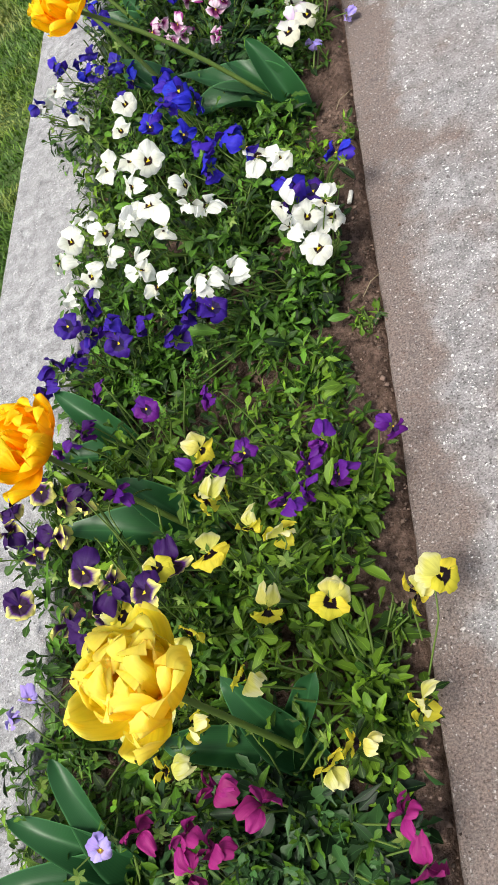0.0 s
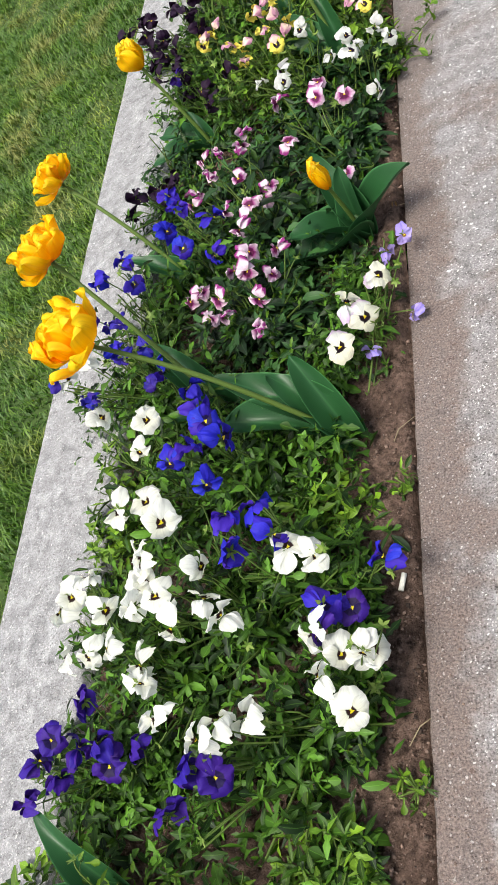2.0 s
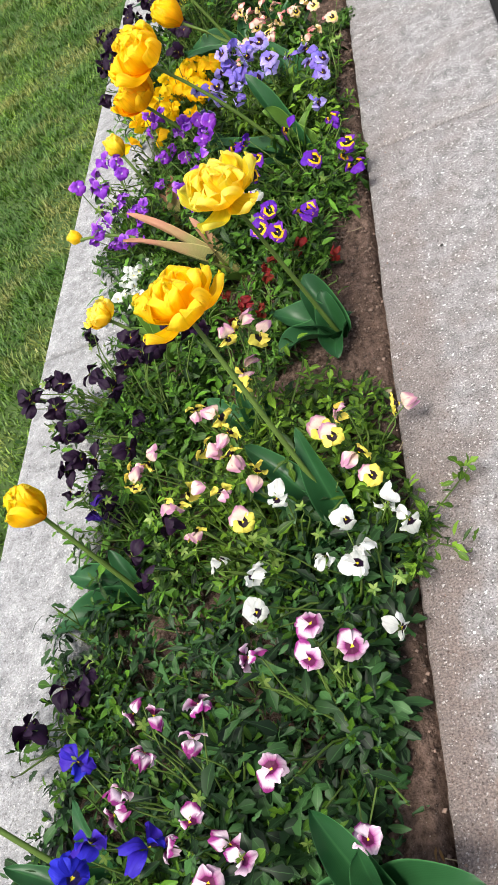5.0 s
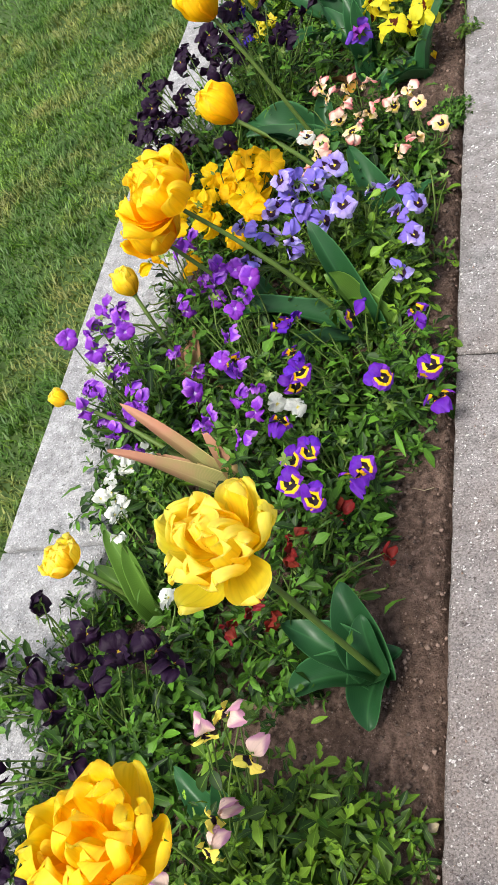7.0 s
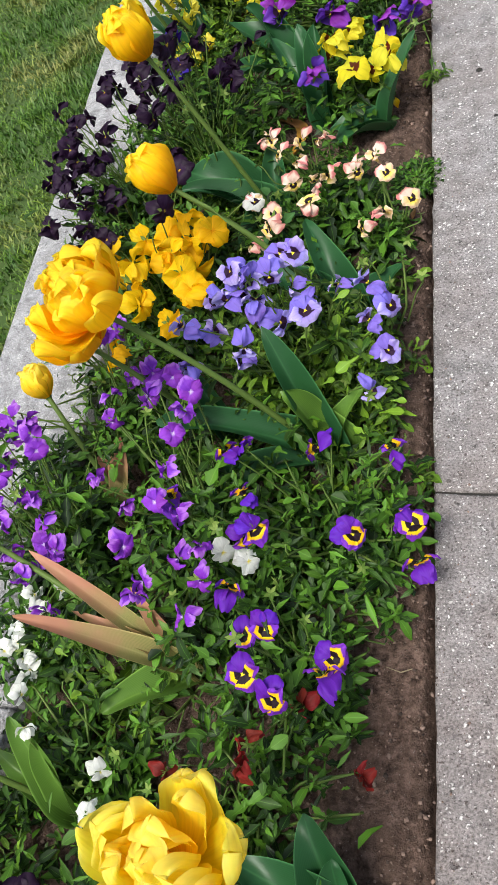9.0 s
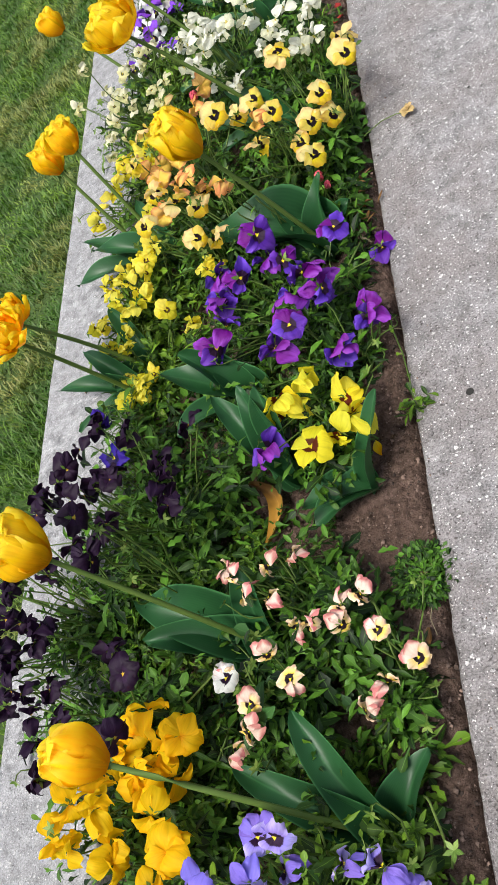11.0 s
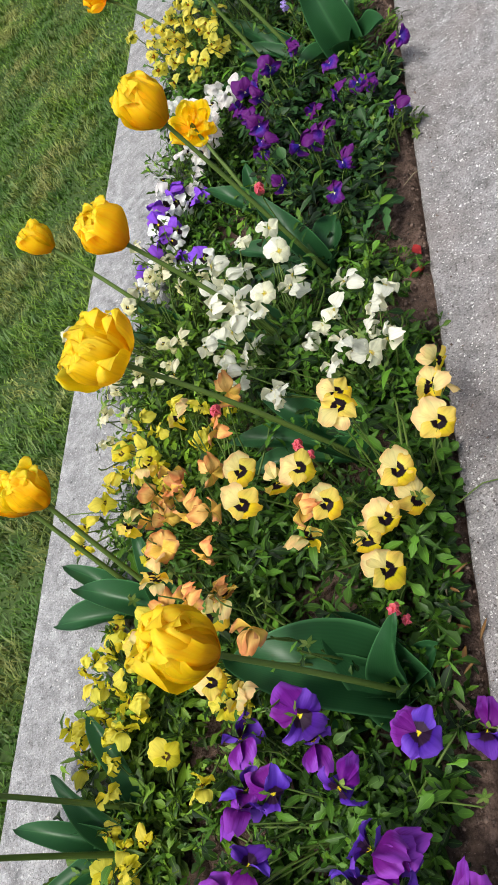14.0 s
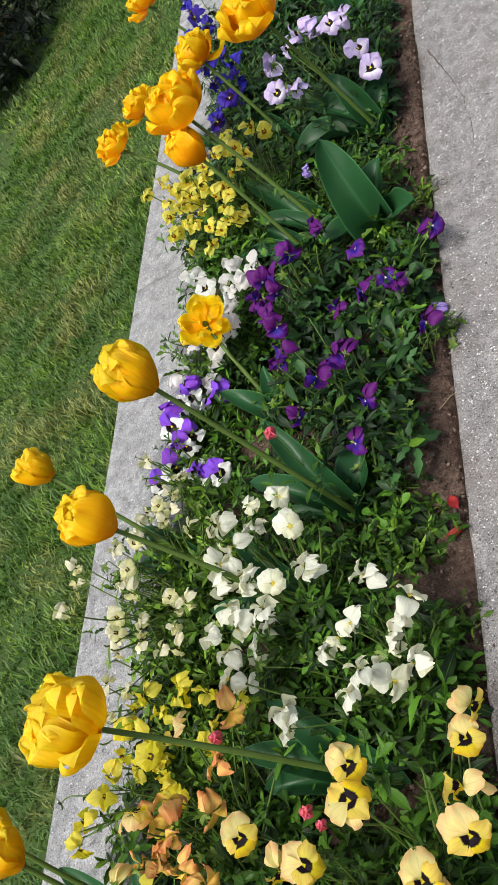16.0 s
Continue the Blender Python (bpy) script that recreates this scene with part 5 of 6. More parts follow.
plant("Wm", [(-0.011, 1.232, 0.081, 1), (-0.039, 1.168, 0.071, 1), (-0.067, 1.098, 0.099, 1), (-0.062, 1.190, 0.089, 0)])
plant("Db", [(-0.595, 1.181, 0.161, 0), (-0.575, 1.292, 0.140, 0), (-0.481, 1.086, 0.174, 0), (-0.443, 1.240, 0.112, 0), (-0.454, 1.183, 0.152, 0), (-0.407, 1.191, 0.149, 0), (-0.514, 1.286, 0.140, 0), (-0.511, 1.109, 0.161, 0)])
plant("Lv", [(-0.045, 1.127, 0.038, 0), (0.026, 1.324, 0.059, 0), (0.019, 1.193, 0.018, 0), (-0.013, 1.324, 0.038, 0)])
plant("Wh", [(-0.565, 1.224, 0.142, 0)])
plant("Pk", [(-0.213, 1.278, 0.147, 0), (-0.333, 1.315, 0.112, 0), (-0.310, 1.248, 0.106, 0), (-0.294, 1.283, 0.110, 0), (-0.195, 1.223, 0.132, 0), (-0.204, 1.320, 0.087, 0), (-0.213, 1.323, 0.147, 0), (-0.354, 1.301, 0.112, 0), (-0.261, 1.326, 0.118, 0), (-0.275, 1.235, 0.112, 0)])
plant("Bl", [(-0.440, 1.333, 0.169, 1), (-0.490, 1.425, 0.160, 0), (-0.517, 1.355, 0.191, 0), (-0.584, 1.336, 0.130, 0)])
plant("Bl", [(-0.363, 1.485, 0.171, 0), (-0.357, 1.401, 0.149, 1), (-0.318, 1.487, 0.121, 0), (-0.308, 1.387, 0.117, 0), (-0.394, 1.454, 0.158, 0), (-0.431, 1.597, 0.130, 0)])
plant("Pk", [(-0.308, 1.630, 0.147, 0), (-0.322, 1.590, 0.140, 0), (-0.234, 1.494, 0.169, 0), (-0.220, 1.437, 0.148, 1), (-0.174, 1.454, 0.158, 0), (-0.348, 1.547, 0.143, 0), (-0.286, 1.482, 0.129, 0), (-0.238, 1.587, 0.165, 0), (-0.233, 1.626, 0.165, 0), (-0.237, 1.388, 0.147, 0), (-0.357, 1.522, 0.140, 0)])
plant("Pk", [(-0.138, 1.539, 0.162, 1), (-0.099, 1.667, 0.139, 1), (-0.057, 1.688, 0.106, 1), (-0.056, 1.473, 0.101, 1), (-0.168, 1.673, 0.162, 0)])
plant("Dk", [(-0.489, 1.747, 0.072, 0), (-0.527, 1.736, 0.068, 0), (-0.567, 1.665, 0.081, 0), (-0.526, 1.656, 0.130, 0)])
plant("Wn", [(-0.080, 1.811, 0.120, 0), (-0.160, 1.732, 0.158, 1), (-0.053, 1.864, 0.111, 1), (-0.034, 1.821, 0.109, 0), (-0.001, 1.892, 0.083, 0), (0.019, 1.869, 0.065, 0), (-0.009, 1.722, 0.059, 0), (-0.172, 1.793, 0.147, 0), (-0.038, 1.789, 0.120, 1)])
plant("Wn", [(-0.136, 1.902, 0.147, 0), (-0.241, 1.849, 0.116, 0)])
plant("Px", [(-0.182, 1.871, 0.158, 1), (-0.208, 1.919, 0.170, 0), (-0.257, 1.875, 0.160, 0), (-0.280, 1.914, 0.177, 0)])
plant("Vi", [(-0.451, 1.978, 0.148, 0)])
plant("Px", [(-0.051, 1.980, 0.146, 1), (-0.021, 1.953, 0.128, 0), (-0.007, 1.913, 0.123, 1), (-0.041, 2.018, 0.144, 0), (0.027, 2.070, 0.066, 0), (-0.066, 1.997, 0.144, 1)])
plant("Dk", [(-0.364, 2.038, 0.191, 0), (-0.477, 2.030, 0.072, 0), (-0.321, 1.914, 0.142, 0), (-0.376, 1.878, 0.142, 0)])
plant("Px", [(-0.278, 1.958, 0.148, 0), (-0.169, 1.957, 0.143, 0), (-0.247, 2.066, 0.193, 0), (-0.195, 2.010, 0.184, 0), (-0.353, 1.972, 0.183, 0), (-0.167, 2.084, 0.195, 0), (-0.235, 2.000, 0.177, 0), (-0.206, 2.040, 0.193, 0), (-0.166, 2.115, 0.193, 0), (-0.196, 2.196, 0.193, 0), (-0.171, 2.215, 0.195, 0), (-0.362, 2.002, 0.177, 0), (-0.330, 2.007, 0.183, 0), (-0.139, 2.174, 0.193, 0), (-0.193, 1.973, 0.177, 0)])
plant("Dk", [(-0.552, 2.166, 0.149, 0), (-0.504, 2.144, 0.158, 0), (-0.534, 2.091, 0.140, 0), (-0.468, 2.045, 0.142, 0), (-0.522, 2.046, 0.132, 0), (-0.370, 2.250, 0.185, 0), (-0.425, 2.179, 0.115, 0), (-0.375, 2.279, 0.164, 0), (-0.414, 2.325, 0.164, 0), (-0.345, 2.304, 0.164, 0), (-0.455, 2.233, 0.144, 0), (-0.502, 2.099, 0.142, 0), (-0.455, 2.071, 0.158, 0), (-0.303, 2.299, 0.164, 0), (-0.272, 2.283, 0.164, 0)])
plant("Dk", [(-0.610, 2.292, 0.152, 0), (-0.579, 2.237, 0.144, 0), (-0.643, 2.279, 0.152, 0), (-0.513, 2.370, 0.164, 0), (-0.590, 2.310, 0.152, 0), (-0.567, 2.287, 0.152, 0), (-0.508, 2.286, 0.152, 0)])
plant("Pb", [(-0.198, 2.603, 0.094, 1), (-0.166, 2.604, 0.107, 1), (-0.184, 2.551, 0.113, 1), (-0.149, 2.526, 0.109, 1), (-0.090, 2.575, 0.094, 1), (-0.206, 2.647, 0.126, 0), (-0.094, 2.551, 0.107, 0)])
plant("Ws", [(-0.537, 2.663, 0.046, 0), (-0.512, 2.617, 0.037, 0), (-0.515, 2.652, 0.062, 0), (-0.501, 2.576, 0.062, 0), (-0.516, 2.591, 0.062, 0)])
plant("Pl", [(-0.514, 2.864, 0.219, 0), (-0.514, 2.782, 0.147, 0), (-0.579, 2.776, 0.130, 0), (-0.540, 2.721, 0.112, 0), (-0.487, 2.695, 0.114, 0), (-0.493, 2.863, 0.209, 0), (-0.472, 2.739, 0.150, 0), (-0.418, 2.680, 0.180, 0), (-0.475, 2.756, 0.178, 0), (-0.538, 2.828, 0.209, 0), (-0.539, 2.747, 0.147, 0), (-0.430, 2.617, 0.150, 0), (-0.499, 2.673, 0.130, 0), (-0.479, 2.837, 0.209, 0), (-0.451, 2.695, 0.150, 0)])
plant("Pb", [(-0.073, 2.720, 0.098, 1), (-0.019, 2.755, 0.059, 0), (-0.001, 2.696, 0.065, 0), (-0.116, 2.832, 0.118, 0), (-0.029, 2.832, 0.098, 0), (-0.210, 2.837, 0.129, 0), (-0.203, 2.769, 0.124, 0), (-0.169, 2.700, 0.162, 0), (-0.234, 2.833, 0.129, 0), (-0.193, 2.712, 0.126, 0), (-0.003, 2.728, 0.098, 1), (-0.305, 2.771, 0.129, 0)])
plant("Pl", [(-0.326, 2.682, 0.177, 0), (-0.357, 2.758, 0.143, 0), (-0.302, 2.746, 0.166, 1), (-0.339, 2.904, 0.175, 0), (-0.403, 2.889, 0.149, 0), (-0.409, 2.803, 0.145, 0), (-0.298, 2.621, 0.177, 0), (-0.298, 2.642, 0.166, 0), (-0.267, 2.724, 0.166, 0), (-0.225, 2.640, 0.166, 0), (-0.338, 2.942, 0.175, 0), (-0.285, 2.879, 0.166, 0), (-0.231, 2.682, 0.166, 0)])
plant("Pl", [(-0.595, 2.907, 0.151, 0), (-0.600, 2.874, 0.108, 0), (-0.434, 2.958, 0.123, 0), (-0.426, 3.009, 0.191, 0), (-0.561, 2.876, 0.151, 0), (-0.413, 3.029, 0.175, 0)])
plant("Lb", [(-0.029, 2.959, 0.131, 1), (-0.054, 3.010, 0.135, 0), (-0.151, 3.107, 0.185, 1), (-0.190, 3.024, 0.231, 0), (-0.120, 2.987, 0.197, 1), (-0.287, 2.988, 0.204, 0), (-0.163, 3.080, 0.150, 0), (-0.100, 3.083, 0.136, 0), (-0.168, 3.008, 0.160, 0), (-0.276, 3.077, 0.153, 0), (-0.267, 3.013, 0.157, 0), (-0.194, 3.029, 0.190, 0), (-0.218, 2.958, 0.160, 0), (-0.293, 2.958, 0.160, 0), (-0.219, 3.045, 0.190, 0), (-0.135, 3.030, 0.160, 0), (-0.235, 3.036, 0.190, 0), (-0.194, 2.935, 0.204, 0)])
plant("Go", [(-0.393, 3.261, 0.130, 1), (-0.311, 3.244, 0.135, 1), (-0.418, 3.171, 0.170, 0), (-0.322, 3.114, 0.146, 1), (-0.422, 3.135, 0.132, 0), (-0.349, 3.208, 0.097, 0), (-0.367, 3.083, 0.116, 0), (-0.425, 3.246, 0.140, 0), (-0.520, 3.150, 0.130, 0), (-0.362, 3.286, 0.141, 0), (-0.351, 3.157, 0.139, 0), (-0.486, 3.187, 0.140, 0), (-0.442, 3.024, 0.132, 0), (-0.376, 3.208, 0.139, 0), (-0.448, 3.196, 0.140, 0), (-0.492, 3.240, 0.140, 0), (-0.411, 3.114, 0.132, 0), (-0.492, 3.138, 0.132, 0)])
plant("Sa", [(-0.047, 3.326, 0.108, 1), (-0.014, 3.294, 0.077, 1), (-0.057, 3.273, 0.077, 0), (-0.087, 3.247, 0.077, 0)])
plant("Sa", [(-0.189, 3.323, 0.126, 0), (-0.165, 3.290, 0.113, 1), (-0.256, 3.312, 0.116, 1), (-0.219, 3.236, 0.122, 0), (-0.246, 3.218, 0.115, 0), (-0.218, 3.269, 0.122, 1)])
plant("Dk", [(-0.540, 3.327, 0.196, 0), (-0.520, 3.266, 0.175, 0), (-0.571, 3.339, 0.187, 0), (-0.459, 3.279, 0.196, 0), (-0.365, 3.239, 0.196, 0), (-0.498, 3.211, 0.187, 0), (-0.562, 3.375, 0.196, 0), (-0.525, 3.298, 0.187, 0), (-0.369, 3.347, 0.208, 0), (-0.495, 3.326, 0.187, 0)])
plant("Sa", [(-0.234, 3.437, 0.133, 0), (-0.189, 3.447, 0.113, 0), (-0.160, 3.458, 0.098, 0), (-0.219, 3.409, 0.125, 0), (-0.195, 3.406, 0.106, 0), (-0.098, 3.373, 0.096, 0), (-0.141, 3.362, 0.100, 0), (-0.169, 3.362, 0.088, 0), (-0.064, 3.375, 0.108, 0), (-0.093, 3.343, 0.108, 0), (-0.246, 3.456, 0.125, 0)])
plant("Dk", [(-0.588, 3.515, 0.200, 0), (-0.648, 3.583, 0.193, 0), (-0.578, 3.439, 0.208, 0), (-0.558, 3.434, 0.177, 0), (-0.606, 3.404, 0.187, 0), (-0.637, 3.341, 0.136, 0), (-0.527, 3.396, 0.196, 0), (-0.594, 3.487, 0.200, 0), (-0.626, 3.444, 0.187, 0), (-0.581, 3.542, 0.193, 0), (-0.607, 3.378, 0.196, 0), (-0.552, 3.640, 0.199, 0), (-0.527, 3.424, 0.187, 0)])
plant("Dk", [(-0.350, 3.484, 0.312, 0), (-0.444, 3.509, 0.187, 0)])
plant("Dk", [(-0.599, 3.662, 0.148, 0), (-0.436, 3.627, 0.199, 0), (-0.486, 3.632, 0.166, 0), (-0.357, 3.661, 0.144, 0), (-0.467, 3.528, 0.199, 0), (-0.440, 3.726, 0.199, 0), (-0.310, 3.577, 0.199, 0), (-0.404, 3.625, 0.199, 0), (-0.557, 3.611, 0.193, 0), (-0.480, 3.605, 0.199, 0), (-0.295, 3.597, 0.199, 0), (-0.374, 3.681, 0.199, 0), (-0.495, 3.667, 0.199, 0), (-0.471, 3.695, 0.199, 0), (-0.283, 3.682, 0.166, 0), (-0.466, 3.574, 0.199, 0), (-0.402, 3.541, 0.199, 0), (-0.508, 3.645, 0.199, 0)])
plant("Yb", [(-0.110, 3.601, 0.116, 1), (-0.077, 3.624, 0.092, 0), (-0.117, 3.727, 0.116, 0), (-0.060, 3.676, 0.093, 0), (-0.160, 3.692, 0.094, 0), (-0.153, 3.699, 0.126, 0), (-0.054, 3.647, 0.094, 0)])
plant("Vi", [(-0.445, 3.737, 0.186, 0)])
plant("Vp", [(-0.117, 3.810, 0.139, 1), (-0.164, 3.814, 0.103, 0), (-0.069, 3.779, 0.083, 0), (-0.023, 3.846, 0.056, 0), (-0.182, 3.627, 0.110, 0), (-0.058, 3.852, 0.139, 0), (-0.013, 3.817, 0.083, 0)])
plant("Vp", [(-0.170, 4.011, 0.104, 0), (-0.082, 3.889, 0.151, 0), (-0.077, 3.886, 0.109, 0), (-0.041, 4.003, 0.107, 1), (-0.275, 4.028, 0.099, 0), (-0.264, 3.969, 0.099, 0), (-0.245, 3.887, 0.121, 0), (-0.268, 3.857, 0.115, 0), (-0.199, 3.952, 0.143, 0), (-0.164, 4.030, 0.144, 0), (-0.004, 4.024, 0.002, 0), (-0.104, 3.858, 0.139, 0), (-0.122, 3.951, 0.136, 0), (-0.256, 3.946, 0.121, 0)])
plant("Ys", [(-0.490, 3.985, 0.088, 0), (-0.393, 4.024, 0.095, 1), (-0.353, 3.987, 0.068, 0), (-0.483, 3.925, 0.058, 0), (-0.455, 3.933, 0.052, 0), (-0.554, 4.030, 0.073, 0), (-0.493, 4.024, 0.089, 0), (-0.459, 3.900, 0.073, 0)])
plant("Ys", [(-0.301, 4.071, 0.098, 0), (-0.277, 4.069, 0.098, 0)])
plant("Ys", [(-0.469, 4.117, 0.116, 0), (-0.510, 4.102, 0.104, 0), (-0.491, 4.088, 0.092, 0), (-0.577, 4.082, 0.089, 0), (-0.528, 4.167, 0.104, 0), (-0.505, 4.177, 0.104, 0), (-0.477, 4.187, 0.104, 0), (-0.442, 4.173, 0.104, 1), (-0.524, 4.138, 0.104, 0), (-0.453, 4.099, 0.104, 0), (-0.557, 4.062, 0.092, 0), (-0.426, 4.207, 0.104, 0), (-0.420, 4.191, 0.104, 0), (-0.449, 4.200, 0.104, 0), (-0.458, 4.061, 0.104, 0), (-0.535, 4.088, 0.092, 0), (-0.441, 4.139, 0.104, 0)])
plant("Ap", [(-0.357, 4.120, 0.205, 1), (-0.278, 4.082, 0.158, 1), (-0.237, 4.058, 0.159, 0), (-0.279, 4.168, 0.157, 1), (-0.287, 4.127, 0.210, 0), (-0.345, 4.212, 0.195, 0), (-0.262, 4.185, 0.160, 0), (-0.363, 4.235, 0.180, 0)])
plant("Ap", [(-0.059, 4.364, 0.214, 1), (-0.021, 4.299, 0.144, 1), (0.045, 4.333, 0.165, 1), (0.042, 4.377, 0.170, 0), (-0.094, 4.254, 0.190, 1), (-0.045, 4.243, 0.140, 1), (-0.060, 4.191, 0.113, 1), (-0.180, 4.255, 0.240, 1), (-0.129, 4.312, 0.193, 1), (-0.077, 4.231, 0.122, 1), (-0.145, 4.239, 0.154, 0), (-0.167, 4.309, 0.184, 0), (-0.015, 4.276, 0.108, 0), (-0.073, 4.405, 0.193, 1), (0.018, 4.441, 0.100, 1), (0.028, 4.475, 0.100, 0), (-0.224, 4.345, 0.184, 1)])
plant("Ap", [(-0.339, 4.476, 0.184, 0), (-0.358, 4.375, 0.224, 0), (-0.381, 4.295, 0.219, 0)])
plant("Wc", [(-0.076, 4.639, 0.142, 0), (-0.085, 4.574, 0.163, 0), (-0.035, 4.577, 0.143, 0), (-0.140, 4.560, 0.138, 0), (-0.078, 4.516, 0.159, 0), (-0.105, 4.499, 0.136, 0), (-0.058, 4.554, 0.118, 0), (-0.183, 4.465, 0.154, 0), (-0.016, 4.598, 0.142, 0), (-0.204, 4.497, 0.136, 0), (-0.105, 4.560, 0.159, 0), (-0.261, 4.531, 0.176, 0)])
plant("Ys", [(-0.445, 4.530, 0.109, 0), (-0.487, 4.566, 0.109, 0), (-0.470, 4.503, 0.109, 0), (-0.420, 4.567, 0.109, 0), (-0.360, 4.549, 0.109, 0), (-0.522, 4.516, 0.109, 1), (-0.517, 4.479, 0.109, 0), (-0.543, 4.458, 0.109, 0), (-0.545, 4.430, 0.109, 0), (-0.357, 4.469, 0.109, 0), (-0.408, 4.538, 0.109, 0), (-0.481, 4.462, 0.109, 0), (-0.427, 4.430, 0.109, 0), (-0.581, 4.399, 0.109, 0), (-0.413, 4.370, 0.109, 0), (-0.298, 4.525, 0.109, 0), (-0.440, 4.307, 0.109, 1), (-0.583, 4.364, 0.109, 0)])
plant("Wc", [(-0.229, 4.768, 0.186, 0), (-0.166, 4.720, 0.180, 1), (-0.169, 4.676, 0.141, 0), (-0.175, 4.761, 0.195, 0), (-0.256, 4.662, 0.165, 0), (-0.273, 4.723, 0.172, 0), (-0.293, 4.667, 0.177, 0), (-0.249, 4.597, 0.180, 0), (-0.302, 4.597, 0.176, 0), (-0.279, 4.577, 0.162, 0), (-0.191, 4.644, 0.181, 1), (-0.258, 4.681, 0.164, 0), (-0.256, 4.580, 0.129, 0), (-0.241, 4.662, 0.172, 0), (-0.206, 4.613, 0.180, 0), (-0.141, 4.657, 0.180, 0), (-0.299, 4.763, 0.177, 0), (-0.293, 4.701, 0.172, 0)])
plant("Wy", [(-0.506, 4.646, 0.271, 0), (-0.589, 4.833, 0.119, 0), (-0.393, 4.682, 0.133, 0), (-0.428, 4.658, 0.117, 0), (-0.518, 4.813, 0.140, 1), (-0.650, 4.775, 0.140, 0), (-0.446, 4.857, 0.133, 0), (-0.353, 4.801, 0.133, 0), (-0.399, 4.613, 0.133, 0), (-0.495, 4.566, 0.133, 0), (-0.478, 4.873, 0.133, 1), (-0.660, 4.806, 0.140, 0), (-0.536, 4.748, 0.140, 0), (-0.513, 4.726, 0.133, 0), (-0.541, 4.666, 0.133, 1), (-0.480, 4.640, 0.133, 0), (-0.414, 4.675, 0.133, 0), (-0.435, 4.618, 0.133, 0)])
plant("Dp", [(-0.238, 5.068, 0.125, 0), (-0.135, 4.967, 0.162, 0), (-0.075, 4.917, 0.127, 0), (-0.137, 5.040, 0.110, 0), (-0.237, 5.093, 0.125, 0), (-0.188, 4.931, 0.133, 0), (-0.090, 4.847, 0.132, 0), (-0.105, 5.011, 0.133, 0)])
plant("Wv", [(-0.420, 4.958, 0.052, 1), (-0.455, 5.158, 0.050, 0), (-0.528, 5.053, 0.054, 0), (-0.497, 5.110, 0.096, 0), (-0.476, 5.046, 0.074, 0), (-0.473, 4.980, 0.058, 0), (-0.487, 5.026, 0.074, 0), (-0.486, 5.140, 0.074, 0), (-0.459, 4.953, 0.058, 0)])
plant("Lv", [(-0.009, 5.143, 0.010, 0)])
plant("Dp", [(-0.113, 5.289, 0.079, 1), (-0.065, 5.203, 0.065, 1), (-0.097, 5.173, 0.086, 0), (0.005, 5.301, 0.040, 0), (-0.035, 5.164, 0.079, 0), (0.029, 5.261, 0.069, 0)])
plant("Dp", [(-0.234, 5.239, 0.151, 0), (-0.297, 5.238, 0.121, 0), (-0.215, 5.293, 0.134, 0), (-0.248, 5.152, 0.120, 0), (-0.154, 5.174, 0.076, 0), (-0.186, 5.363, 0.111, 0), (-0.273, 5.260, 0.134, 0), (-0.240, 5.214, 0.134, 0), (-0.278, 5.202, 0.125, 0), (-0.264, 5.182, 0.125, 0)])
plant("Wd", [(-0.398, 5.188, 0.110, 1), (-0.416, 5.329, 0.133, 1), (-0.376, 5.268, 0.100, 0), (-0.385, 5.326, 0.101, 0), (-0.328, 5.362, 0.100, 0), (-0.446, 5.202, 0.069, 0), (-0.341, 5.345, 0.105, 0), (-0.381, 5.407, 0.105, 0), (-0.471, 5.406, 0.105, 0), (-0.371, 5.229, 0.101, 0), (-0.379, 5.240, 0.101, 0), (-0.498, 5.180, 0.105, 0), (-0.489, 5.425, 0.105, 0), (-0.399, 5.217, 0.100, 0)])
plant("Yl", [(-0.306, 5.589, 0.201, 1), (-0.340, 5.502, 0.171, 1), (-0.345, 5.480, 0.129, 1), (-0.281, 5.551, 0.198, 0), (-0.266, 5.653, 0.160, 1), (-0.273, 5.634, 0.196, 0), (-0.339, 5.441, 0.169, 0), (-0.343, 5.525, 0.169, 0), (-0.408, 5.437, 0.136, 0)])
plant("Yl", [(-0.395, 5.609, 0.194, 0), (-0.417, 5.495, 0.137, 1), (-0.407, 5.660, 0.213, 0), (-0.459, 5.622, 0.184, 0), (-0.515, 5.657, 0.168, 0), (-0.424, 5.645, 0.195, 0), (-0.497, 5.592, 0.148, 0), (-0.380, 5.534, 0.169, 0), (-0.473, 5.534, 0.136, 0), (-0.508, 5.518, 0.151, 0), (-0.485, 5.495, 0.117, 0), (-0.359, 5.607, 0.201, 0), (-0.399, 5.556, 0.194, 0), (-0.519, 5.614, 0.168, 0), (-0.332, 5.649, 0.201, 0), (-0.452, 5.521, 0.148, 0), (-0.475, 5.599, 0.184, 0), (-0.479, 5.572, 0.168, 0)])
plant("Lw", [(-0.064, 5.791, 0.119, 1), (-0.106, 5.870, 0.159, 1), (-0.048, 5.731, 0.103, 1), (-0.216, 5.704, 0.185, 1), (-0.185, 5.918, 0.161, 0), (-0.242, 5.837, 0.172, 0), (-0.074, 5.863, 0.157, 0), (-0.181, 5.707, 0.171, 0), (-0.203, 5.865, 0.171, 0), (-0.159, 5.885, 0.161, 0)])
plant("Dn", [(-0.420, 5.899, 0.140, 1), (-0.455, 6.075, 0.158, 0), (-0.409, 6.054, 0.154, 0), (-0.388, 5.889, 0.191, 0), (-0.370, 5.993, 0.158, 0), (-0.406, 5.805, 0.158, 0), (-0.356, 5.915, 0.158, 0), (-0.402, 5.957, 0.158, 0)])
plant("Dn", [(-0.581, 6.465, 0.136, 0), (-0.484, 6.271, 0.152, 0), (-0.537, 6.365, 0.154, 0)])
